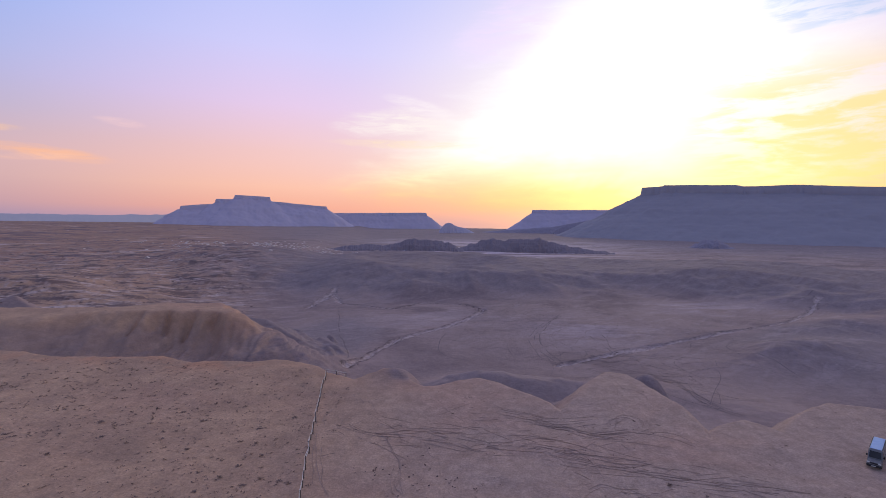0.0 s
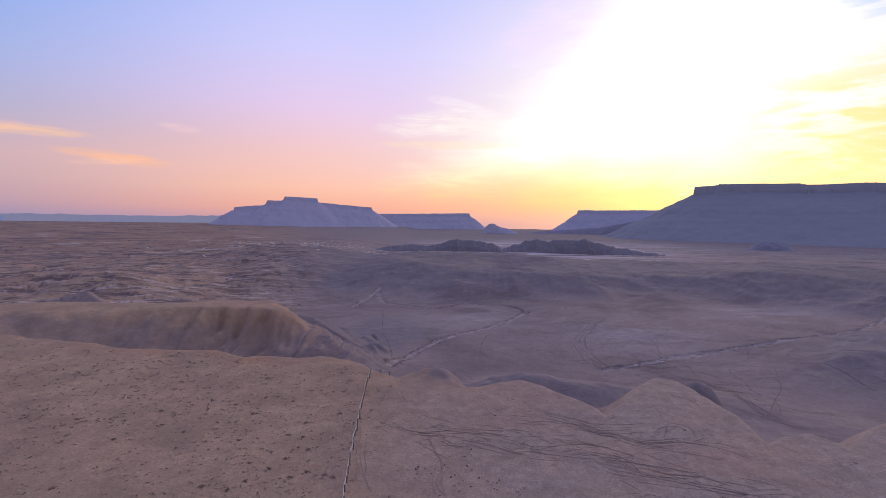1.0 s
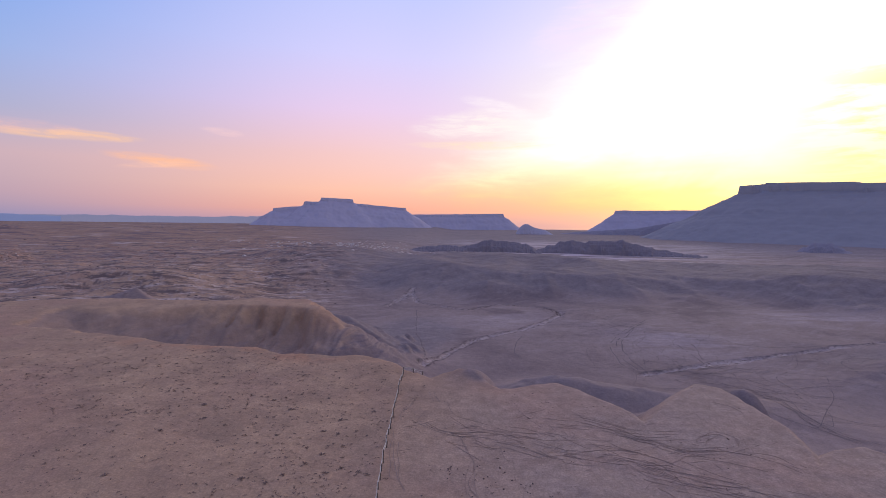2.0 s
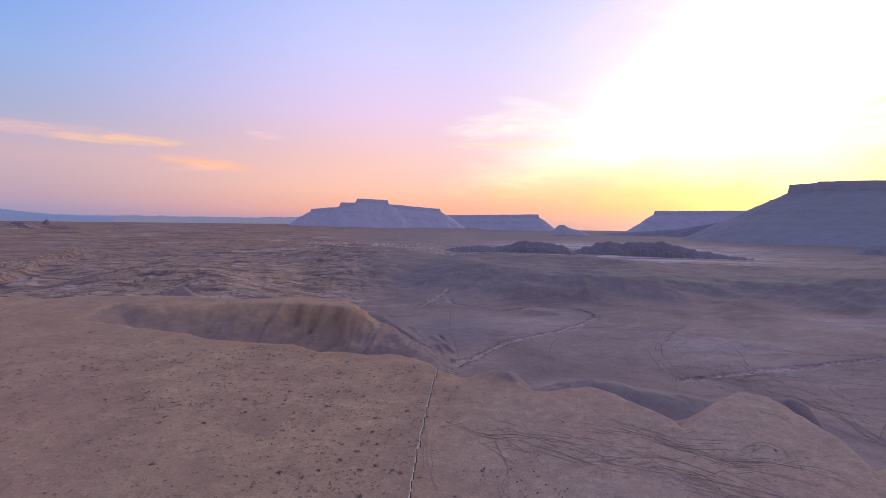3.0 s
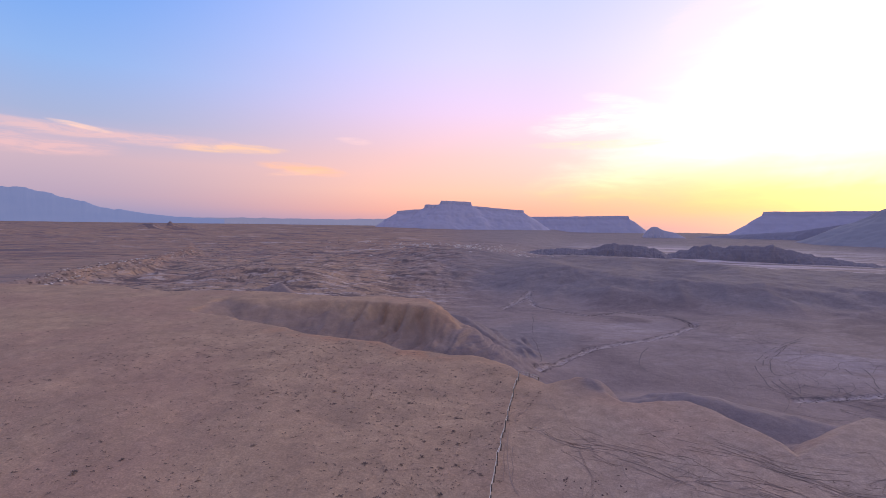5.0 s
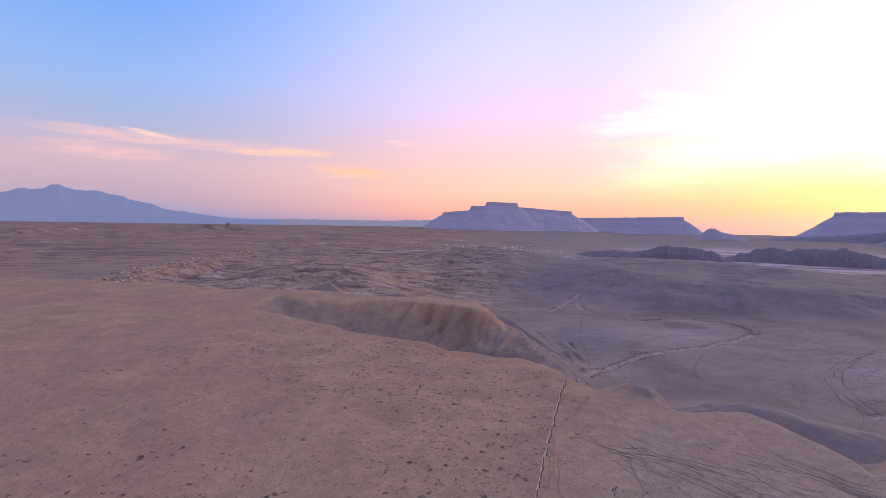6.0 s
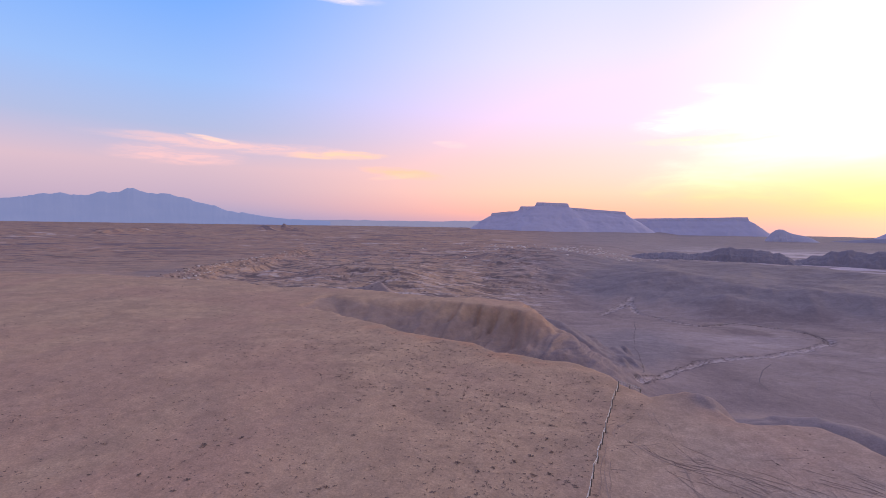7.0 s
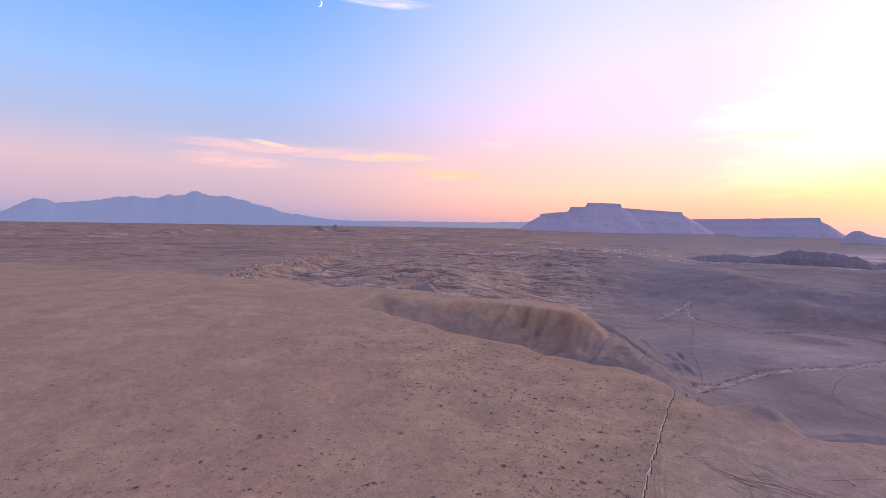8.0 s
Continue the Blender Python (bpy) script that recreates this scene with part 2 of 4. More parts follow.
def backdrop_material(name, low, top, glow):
    """The farthest range: emission paints the blue haze of forty kilometres of air."""
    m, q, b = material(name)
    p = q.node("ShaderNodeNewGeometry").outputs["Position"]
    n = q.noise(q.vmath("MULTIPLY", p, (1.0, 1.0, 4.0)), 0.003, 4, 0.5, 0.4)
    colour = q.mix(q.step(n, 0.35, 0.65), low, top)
    # Base goes nearly black, so the emitted haze colour replaces real shading.
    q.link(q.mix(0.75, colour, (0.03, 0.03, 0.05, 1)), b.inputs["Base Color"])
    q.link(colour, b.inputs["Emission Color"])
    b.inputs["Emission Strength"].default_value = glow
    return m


GROUND = ground_material()
VALLEY_TRACK = plain_material("dark_valley_track", (0.165, 0.128, 0.13), (0.235, 0.183, 0.18), 0.6, 0.95)
# Blue air haze is put into the base colour of mesa and cap.
MESA = rock_material("haze_tinted_mesa_rock", (0.335, 0.32, 0.365, 1), (0.352, 0.333, 0.375, 1), (0.325, 0.308, 0.35, 1), 1.0, 0.1)
CAP = rock_material("haze_tinted_cap_rock", (0.385, 0.355, 0.395, 1), (0.41, 0.38, 0.415, 1), (0.36, 0.33, 0.37, 1))
# Far cap is coloured paler than its talus, to offset the cliff's shade.
FAR_CAP = rock_material("far_hazed_cap_rock", (0.54, 0.49, 0.60, 1), (0.56, 0.505, 0.61, 1), (0.52, 0.475, 0.585, 1), 1.0, 0.06)
TABLE = backdrop_material("haze_glow_tableland", (0.265, 0.26, 0.40, 1), (0.28, 0.27, 0.41, 1), 0.66)
# Pale violet-blue of distance haze, held in the base colour.
FAR_MESA = rock_material("far_hazed_mesa_rock", (0.50, 0.455, 0.565, 1), (0.515, 0.465, 0.575, 1), (0.495, 0.45, 0.56, 1), 1.0, 0.06)
# Crag colour keeps a purple tint in place of air haze.
CRAG = rock_material("dark_crag_rock", (0.255, 0.215, 0.245, 1), (0.275, 0.232, 0.26, 1), (0.235, 0.197, 0.226, 1), 6.0, 0.2)
# Foothill and butte colours are lifted and blued for air haze.
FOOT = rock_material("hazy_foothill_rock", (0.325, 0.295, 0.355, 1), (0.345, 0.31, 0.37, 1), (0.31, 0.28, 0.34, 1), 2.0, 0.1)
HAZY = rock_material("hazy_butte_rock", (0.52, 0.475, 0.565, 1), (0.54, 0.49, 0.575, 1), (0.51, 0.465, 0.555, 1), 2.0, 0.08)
RANGE = backdrop_material("haze_glow_range", (0.195, 0.23, 0.425, 1), (0.203, 0.236, 0.43, 1), 0.68)
TRACK = varied_material("pressed_tyre_track", (0.295, 0.214, 0.18), (0.42, 0.302, 0.25))
SCRUB = varied_material("dry_grey_scrub", (0.175, 0.124, 0.102), (0.275, 0.19, 0.154))
STONE = varied_material("pale_broken_stone", (0.34, 0.25, 0.22), (0.50, 0.39, 0.345))
PALE = varied_material("pale_salt_rock", (0.60, 0.50, 0.465), (0.78, 0.68, 0.635))
DARK_STONE = varied_material("dark_broken_stone", (0.13, 0.09, 0.085), (0.22, 0.155, 0.14))
RAIL = varied_material("weathered_pale_rail", (0.58, 0.52, 0.47), (0.80, 0.75, 0.70))
POST = varied_material("dark_fence_post", (0.13, 0.10, 0.085), (0.26, 0.21, 0.17))

# ---- height of the land ----


def smooth(lo, hi, v):
    t = np.clip((v - lo) / (hi - lo), 0.0, 1.0)
    return t * t * (3 - 2 * t)


def lattice(ix, iy, seed):
    h = (ix.astype(np.int64) * 374761393 + iy.astype(np.int64) * 668265263 + seed * 974634777) & 0xFFFFFFFF
    h = ((h ^ (h >> 13)) * 1274126177) & 0xFFFFFFFF
    return ((h ^ (h >> 16)) & 0xFFFF) / 32767.5 - 1.0


def vnoise(x, y, seed=0):
    ix, iy = np.floor(x), np.floor(y)
    fx, fy = x - ix, y - iy
    u, v = fx * fx * fx * (fx * (fx * 6 - 15) + 10), fy * fy * fy * (fy * (fy * 6 - 15) + 10)
    a, b = lattice(ix, iy, seed), lattice(ix + 1, iy, seed)
    c, d = lattice(ix, iy + 1, seed), lattice(ix + 1, iy + 1, seed)
    return (a * (1 - u) + b * u) * (1 - v) + (c * (1 - u) + d * u) * v


def fbm(x, y, size, octaves=4, seed=0, gain=0.5):
    total, amp = 0.0, 1.0
    for i in range(octaves):
        total = total + amp * vnoise(x / size + 17.3 * i, y / size - 9.1 * i, seed + i)
        size, amp = size * 0.49, amp * gain
    return total


def ridged(x, y, size, octaves=4, seed=0, gain=0.5):
    total, amp = 0.0, 1.0
    for i in range(octaves):
        total = total + amp * (1 - 2 * np.abs(vnoise(x / size + 31.7 * i, y / size + 5.3 * i, seed + i)))
        size, amp = size * 0.47, amp * gain
    return total


# the bench's rim, from the gullied noses round the cove and the second spur to the far scarp
NOSES = [(190, -40), (150, 40), (118, 84), (97, 96), (90, 99), (84, 100), (75, 96), (68, 90), (64, 85), (60, 92), (54, 89), (46, 78), (50, 92), (51, 101), (49, 107), (48, 114), (47, 120), (43, 121),
       (39, 116), (34, 108), (30, 102), (24, 91), (22, 100), (19, 105), (15, 109), (9, 114), (4, 111), (0, 108), (-4, 107), (-8, 110), (-11, 114), (-15, 116), (-18, 115), (-21, 111), (-25, 115), (-29, 117), (-33, 123)]
BACK = [(-38, 127), (-46, 129), (-52, 126), (-62, 126), (-67, 125), (-78, 130), (-88, 129), (-104, 128), (-125, 132), (-142, 136), (-165, 137), (-184, 140),
       (-186, 168), (-150, 184), (-128, 190), (-108, 194), (-90, 192), (-84, 198), (-92, 210), (-106, 221), (-124, 219), (-150, 205), (-200, 196), (-260, 176), (-320, 172), (-386, 160), (-402, 202), (-433, 246), (-494, 341),
       (-604, 481), (-820, 660), (-1500, 760)]
RIM = NOSES + BACK
CLOSE = [(-1500, -900), (190, -900)]


def rim_distance(x, y):
    """Metres outside the bench's rim; inside it is negative."""
    ring = RIM + CLOSE
    best = np.full(x.shape, 1e9)
    inside = np.zeros(x.shape, bool)
    for (ax, ay), (bx, by) in zip(ring, ring[1:] + ring[:1]):
        ex, ey = bx - ax, by - ay
        t = np.clip(((x - ax) * ex + (y - ay) * ey) / (ex * ex + ey * ey), 0, 1)
        best = np.minimum(best, (x - ax - t * ex) ** 2 + (y - ay - t * ey) ** 2)
        if ay != by:
            inside ^= ((ay > y) != (by > y)) & (x < (bx - ax) * (y - ay) / (by - ay) + ax)
    d = np.sqrt(best)
    return np.where(inside, -d, d)


def bump(x, y, cx, cy, rx, ry, turn=0.0):
    c, s = math.cos(radians(turn)), math.sin(radians(turn))
    u, v = ((x - cx) * c + (y - cy) * s) / rx, (-(x - cx) * s + (y - cy) * c) / ry
    return np.exp(-(u * u + v * v))


# low hills on the valley floor: x, y, radii, turn, height
HILLS = [(8, 184, 22, 17, 8, 7.2), (40, 186, 34, 15, -4, 5.4), (84, 188, 24, 14, 20, 3), (118, 160, 26, 20, 30, 3), (-8, 119, 7, 5, 10, 3.5),
         (190, 250, 50, 18, 25, 7), (-30, 455, 60, 16, 8, 5), (300, 330, 70, 22, 20, 6), (-330, 330, 60, 20, 30, 7)]


# dry washes across the floor
WASHES = [(((-44, 212), (-41, 226), (-36, 247), (-27, 275), (-14, 294), (3, 312), (20, 341), (31, 368), (33, 381)), 0.62), (((58, 232), (94, 254), (131, 274), (191, 307), (250, 337), (290, 372), (330, 413)), 0.46),
          (((-108, 378), (-107, 396), (-104, 420), (-101, 452)), 0.5),
          (((31, 372), (28, 384), (22, 395), (12, 400), (-1, 403), (-17, 409), (-30, 386), (-39, 376), (-52, 380), (-68, 391), (-87, 404), (-100, 434)), 0.34)]
# grey spurs that run down to the head of the wash: x, y, height of the crest
SPURS = [((-100, 224, -6), (-86, 229, -9), (-68, 223, -17), (-53, 220, -24), (-42, 216, -30)), ((-77, 203, -13), (-71, 204, -18), (-60, 207, -25))]


def line_distance(x, y, line):
    best = np.full(x.shape, 1e9)
    for (ax, ay), (bx, by) in zip(line, line[1:]):
        ex, ey = bx - ax, by - ay
        t = np.clip(((x - ax) * ex + (y - ay) * ey) / (ex * ex + ey * ey), 0, 1)
        best = np.minimum(best, (x - ax - t * ex) ** 2 + (y - ay - t * ey) ** 2)
    return np.sqrt(best)


def land(x, y):
    r = np.hypot(x, y)
    az = np.degrees(np.arctan2(-x, y))
    rough = fbm(x, y, 14.0, 4, 3)
    sd = rim_distance(x, y)
    near = smooth(900, 200, r)
    wob = (ridged(x, y, 26.0, 3, 11) * 1.8 - 0.6) * smooth(3, 26, sd) * near + rough * 1.0 + fbm(x, y, 24, 4, 19) * 4.5 * smooth(150, 200, r)
    # gullies that bite into the brow of the second spur
    bite = (0.5 + 0.5 * np.sin(x * 0.66 + 2.6 * vnoise(x / 14, y / 40, 29))) ** 2 * (0.55 + 0.45 * vnoise(x / 9, y / 50, 30))
    wob = wob + 7 * bite * bump(x, y, -108, 192, 28, 22) * smooth(-9, -2, sd) * smooth(13, 3, sd)
    out = np.maximum(sd + wob, 0)
    cove = bump(x, y, -150, 172, 62, 34)
    out = out * out / (out + 1.4 + 9.0 * bump(x, y, -172, 190, 36, 24))
    valley = smooth(-270, -70, x + 0.12 * y)
    left = smooth(20, 34, az)
    depth = 11 + 19 * valley
    depth = depth - smooth(500, 1300, r) * left * 6
    depth = depth * (1 - 0.93 * np.exp(-((x + 190) / 40) ** 2 - ((y - 156) / 38) ** 2))
    width = (2.3 + 2.4 * cove) * depth + 4
    slope = 1 - (1 - np.clip(out / width, 0, 1)) ** 2.5
    z = -depth * slope
    # rills down the face of the second spur and its fellows
    rill = np.abs(fbm(x + 3 * fbm(x, y, 20, 2, 28), y * 0.35, 9.0, 3, 27))
    z = z - rill * (1.6 + 9.0 * bump(x, y, -104, 190, 30, 20)) * (1 - 0.85 * bump(x, y, -168, 168, 40, 34)) * slope * (1 - slope) ** 2.2 * 6 * near
    # the bench: gently rolling, with a faint lip
    top = 1 - smooth(0, 12, out)
    z = z + top * (fbm(x, y, 60, 3, 5) * 0.7 + fbm(x, y, 9, 3, 8) * 0.14) * smooth(20, 60, r)
    # a low step down to the terrace behind the far end of the bench
    brow = np.interp(x, [-1500, -900, -529, -488, -421, -386, -337, -292], [-260, -60, 74, 90, 111, 138, 157, 166]) + 3 * fbm(x, y, 40, 3, 57)
    step = smooth(0, 13, y - brow) * smooth(-296, -335, x) * top
    z = z - step * (3.4 + 0.5 * fbm(x, y, 50, 3, 58))
    foot = smooth(0.75, 1.0, slope)
    z = z + foot * (fbm(x, y, 120, 3, 14) * 1.3 * (1 - left) + fbm(x, y, 45, 4, 14) * (0.22 + 0.9 * left))
    for cx, cy, rx, ry, turn, tall in HILLS:
        z = z + bump(x, y, cx, cy, rx, ry, turn) * tall * (1 + 0.15 * fbm(x, y, 18, 3, 21) - 0.12 * np.abs(fbm(x, y, 13, 2, 23)))
    # a grey knob against the second nose
    z = np.maximum(z, -2.0 - 0.17 * ((x - 55) ** 2 + 0.7 * (y - 125) ** 2) + 0.5 * fbm(x, y, 7, 3, 65))
    spur = np.full(x.shape, -99.0)
    for line in SPURS:
        for (ax, ay, az0), (bx, by, bz0) in zip(line, line[1:]):
            ex, ey = bx - ax, by - ay
            t = np.clip(((x - ax) * ex + (y - ay) * ey) / (ex * ex + ey * ey), 0, 1)
            d = np.hypot(x - ax - t * ex, y - ay - t * ey)
            spur = np.maximum(spur, az0 + (bz0 - az0) * t - 0.4 - 0.52 * np.maximum(d - 0.8, 0) * (1 + 0.25 * fbm(x, y, 9, 2, 67)))
    grey = smooth(-0.4, 0.6, spur - z)
    z = np.maximum(z, spur)
    # a small pyramid that stands behind the second spur
    u, v = 0.74 * (x + 214) + 0.67 * (y - 236), -0.67 * (x + 214) + 0.74 * (y - 236)
    z = np.maximum(z, 0.2 - np.maximum(np.maximum(0.95 * u, -0.38 * u), 0.6 * np.abs(v)) + 0.25 * fbm(x, y, 6, 3, 63))
    # broken badlands to the left of the valley
    cone = np.hypot(x + 217, (y - 240) * 0.8)
    bad = (1 - np.exp(-(cone / 26) ** 2)) * smooth(16, 30, az) * smooth(190, 300, r) * smooth(1300, 700, r) * foot
    knolls = fbm(x, y, 75, 5, 33, 0.52) * 3.4 + 0.5
    tier = knolls / 0.7
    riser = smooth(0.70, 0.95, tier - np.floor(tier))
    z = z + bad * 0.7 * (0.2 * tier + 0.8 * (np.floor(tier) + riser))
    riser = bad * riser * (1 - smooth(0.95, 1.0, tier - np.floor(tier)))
    # belt of smooth grey hills across the valley
    swing = fbm(x, y, 260, 3, 43) * 45
    belt = smooth(440, 620, r + swing) * smooth(980, 740, r + swing) * smooth(33, 20, az) * foot
    gully = ridged(x, y, 75, 4, 47, 0.55)
    z = z + belt * (15.5 + 5.5 * ridged(x, y, 210, 3, 41, 0.42)) + 4 * belt * (1 - belt) * gully * 2.4 + belt * gully * 0.9
    mid = smooth(950, 1500, r) * smooth(3400, 2200, r)
    z = z + mid * fbm(x, y, 220, 4, 51) * 3.0 * (0.4 + left)
    shelf = smooth(-290, -330, x) * smooth(0.02, 0.2, slope) * smooth(1.0, 0.75, slope)
    tread = (z + fbm(x, y, 30, 3, 55) * 1.2) / 2.1
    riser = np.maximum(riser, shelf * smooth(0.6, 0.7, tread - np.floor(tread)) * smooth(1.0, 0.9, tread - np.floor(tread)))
    z = z + shelf * 0.85 * 2.1 * (np.floor(tread) + smooth(0.6, 0.95, tread - np.floor(tread)) - tread)
    # stray hills out on the plain
    for a, d, wide, tall in ((54.9, 2500, 55, 26), (53.4, 2520, 30, 20), (52.0, 2560, 40, 18), (70.2, 1900, 30, 13), (69.0, 1950, 34, 12), (67.6, 1980, 30, 10), (66.4, 2000, 26, 9), (76.0, 1900, 40, 8)):
        c = way(a, 0) * d
        z = z + bump(x, y, c.x, c.y, wide, wide * 1.5) * tall * (1 + 0.4 * fbm(x, y, 30, 3, 61))
    z = z + smooth(1700, 4800, r) * 27
    # dry washes cut into the valley floor
    wash, bank = np.zeros(x.shape), np.zeros(x.shape)
    for line, wide in WASHES:
        d = line_distance(x, y, line) / (wide * (1 + 0.5 * fbm(x, y, 42, 2, 78))) + fbm(x, y, 9, 3, 77) * 1.6
        wash = np.maximum(wash, smooth(4.2, 2.2, d))
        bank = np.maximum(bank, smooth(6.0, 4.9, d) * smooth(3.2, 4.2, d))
    z = z - wash * (0.8 + 0.5 * fbm(x, y, 4, 2, 79))
    return z, sd, slope, bad, belt, wash, bank, riser, grey, step


def rings():
    out, r = [6.0], 6.0
    while r < 4930:
        r *= 1.0058 if 40 < r < 420 else 1.009 if r < 1400 else 1.02
        out.append(r)
    return np.array(out)


RINGS = rings()
TURNS = np.radians(np.concatenate([np.arange(-50, 92, 0.2), np.arange(92, 310, 2.0)]))


def build_ground():
    a, r = np.meshgrid(TURNS, RINGS)
    x, y = -np.sin(a) * r, np.cos(a) * r
    z, sd, slope, bad, belt, wash, bank, riser, grey, step = land(x, y)
    knob = 0.8 * smooth(13, 8, np.hypot(x - 55, y - 125)) * (sd > 1)
    for cx, cy, rx, ry, turn, tall in HILLS[:2]:
        knob = np.maximum(knob, 0.5 * smooth(0.15, 0.7, bump(x, y, cx, cy, rx, ry, turn)))
    grey = np.maximum(np.maximum(grey, knob), 0.95 * smooth(0.25, 0.7, bump(x, y, -66, 284, 32, 58) + 0.08 * fbm(x, y, 20, 3, 70)))
    grey = np.maximum(grey, 0.7 * smooth(24, 16, np.hypot(x + 214, (y - 236) * 0.8)))
    for a0, d, wide in ((54.9, 2500, 55), (53.4, 2520, 30), (52.0, 2560, 40)):
        c = way(a0, 0) * d
        grey = np.maximum(grey, smooth(0.15, 0.5, bump(x, y, c.x, c.y, wide, wide * 1.5)))
    grey = np.maximum(grey, 0.7 * smooth(0.3, 0.7, bump(x, y, -8, 115, 6, 5)))
    grey = np.maximum(grey, 0.95 * smooth(0.2, 0.7, bump(x, y, 235, 262, 105, 62, 25) + 0.12 * fbm(x, y, 60, 3, 69)))
    grey = np.maximum(grey, 0.5 * smooth(0.25, 0.6, bump(x, y, -408, 192, 34, 26)) * (y > 120))
    nr, na = x.shape
    co = np.concatenate([np.stack([x, y, z], -1).reshape(-1, 3), [[0, 0, float(z[0].mean())]]])
    i, j = np.meshgrid(np.arange(nr - 1), np.arange(na), indexing="ij")
    k = (j + 1) % na
    quads = np.stack([i * na + j, i * na + k, (i + 1) * na + k, (i + 1) * na + j], -1).reshape(-1, 4)[:, ::-1]
    j = np.arange(na)
    tris = np.stack([np.full(na, nr * na), (j + 1) % na, j], -1)[:, ::-1]
    me = bpy.data.meshes.new("ground")
    me.vertices.add(len(co))
    me.vertices.foreach_set("co", co.ravel())
    me.loops.add(quads.size + tris.size)
    me.loops.foreach_set("vertex_index", np.concatenate([quads.ravel(), tris.ravel()]).astype(np.int32))
    me.polygons.add(len(quads) + len(tris))
    starts = np.concatenate([np.arange(len(quads)) * 4, quads.size + np.arange(len(tris)) * 3])
    me.polygons.foreach_set("loop_start", starts.astype(np.int32))
    me.polygons.foreach_set("loop_total", np.concatenate([np.full(len(quads), 4), np.full(len(tris), 3)]).astype(np.int32))
    me.update()
    me.validate()
    me.polygons.foreach_set("use_smooth", np.ones(len(me.polygons), bool))
    az = np.degrees(a)
    far = smooth(220, 420, r)
    layers = {
        "bench": (1 - grey) * (1 - 0.4 * step) * np.maximum(np.maximum(1 - smooth(0.02, 0.36, slope), 0.52 * smooth(-64, -82, x) * smooth(262, 225, y) * (sd < 90) * smooth(0.97, 0.8, slope)) * (np.hypot(x + 217, (y - 240) * 0.8) > 24), np.maximum(smooth(18, 34, az) * 0.8 * far, smooth(40, 60, az) * (1 - 0.25 * smooth(350, 800, r)))),
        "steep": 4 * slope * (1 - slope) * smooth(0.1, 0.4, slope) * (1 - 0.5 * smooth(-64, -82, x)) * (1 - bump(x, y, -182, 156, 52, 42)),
        "salt": np.clip(bad * 0.95 + smooth(880, 1000, r) * smooth(2600, 1500, r) * smooth(20, 6, az) * 0.4 * (0.25 + 0.75 * smooth(-34, -12, az)) + smooth(200, 320, r) * (1 - belt) * 0.14 * (slope > 0.9), 0, 1),
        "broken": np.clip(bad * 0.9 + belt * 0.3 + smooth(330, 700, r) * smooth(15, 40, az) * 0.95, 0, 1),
        # Last term tints the far valley floor purple-grey, standing in for haze.
        "belt": np.maximum(np.maximum(smooth(0.02, 0.4, belt), grey), smooth(1250, 1700, r) * smooth(30, 12, az) * 0.8),
        "greyer": smooth(-34, 12, x) * (r < 260),
        "wash": wash,
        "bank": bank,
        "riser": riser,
        "flat": 0.95 * smooth(900, 1020, r) * smooth(2300, 1600, r) * smooth(11, 3, az) * (0.12 + 0.88 * smooth(-28, -10, az)) + 0.28 * bump(x, y, -12, 350, 44, 46) + 0.4 * bump(x, y, 225, 400, 50, 34) + 0.4 * bump(x, y, 95, 305, 40, 36),
        "plain": smooth(520, 900, r) * smooth(16, 30, az) * 0.9,
        # First term reddens the far plain; second paints the rim's orange highlight.
        "rust_rimlight": smooth(250, 900, r) * smooth(14, 30, az) * 0.7 + np.exp(-((sd + 2) / 5.0) ** 2) * (0.1 + 0.85 * smooth(-30, -60, x)) * smooth(200, 165, r) * (1 - bump(x, y, -172, 155, 45, 30)),
    }
    layers["salt"] *= smooth(17, 30, np.hypot(x + 214, (y - 236) * 0.8))
    for a0, d, wide in ((70.2, 1900, 30), (69.0, 1950, 34), (67.6, 1980, 30), (66.4, 2000, 26)):
        c = way(a0, 0) * d
        layers["salt"] = np.maximum(layers["salt"], bump(x, y, c.x, c.y, wide, wide * 1.5) * 1.2)
    for name, value in layers.items():
        at = me.attributes.new(name, "FLOAT", "POINT")
        at.data.foreach_set("value", np.append(value.ravel(), 1.0).astype(np.float32))
    me.materials.append(GROUND)
    tagged(new("ground", me), "brown and grey dry desert ground with bench, gullies and valley", "ground", kind="structure")
    return z


LAND = build_ground()


def ground_z(x, y):
    """Height of the built ground sheet at points x, y."""
    x, y = np.asarray(x, float), np.asarray(y, float)
    r, a = np.hypot(x, y), np.arctan2(-x, y)
    a = np.where(a < TURNS[0], a + 2 * np.pi, a)
    i = np.clip(np.searchsorted(RINGS, r) - 1, 0, len(RINGS) - 2)
    j = np.clip(np.searchsorted(TURNS, a) - 1, 0, len(TURNS) - 2)
    u = np.clip((r - RINGS[i]) / (RINGS[i + 1] - RINGS[i]), 0, 1)
    v = np.clip((a - TURNS[j]) / (TURNS[j + 1] - TURNS[j]), 0, 1)
    return (LAND[i, j] * (1 - v) + LAND[i, j + 1] * v) * (1 - u) + (LAND[i + 1, j] * (1 - v) + LAND[i + 1, j + 1] * v) * u


def at(x, y):
    return float(ground_z(x, y))


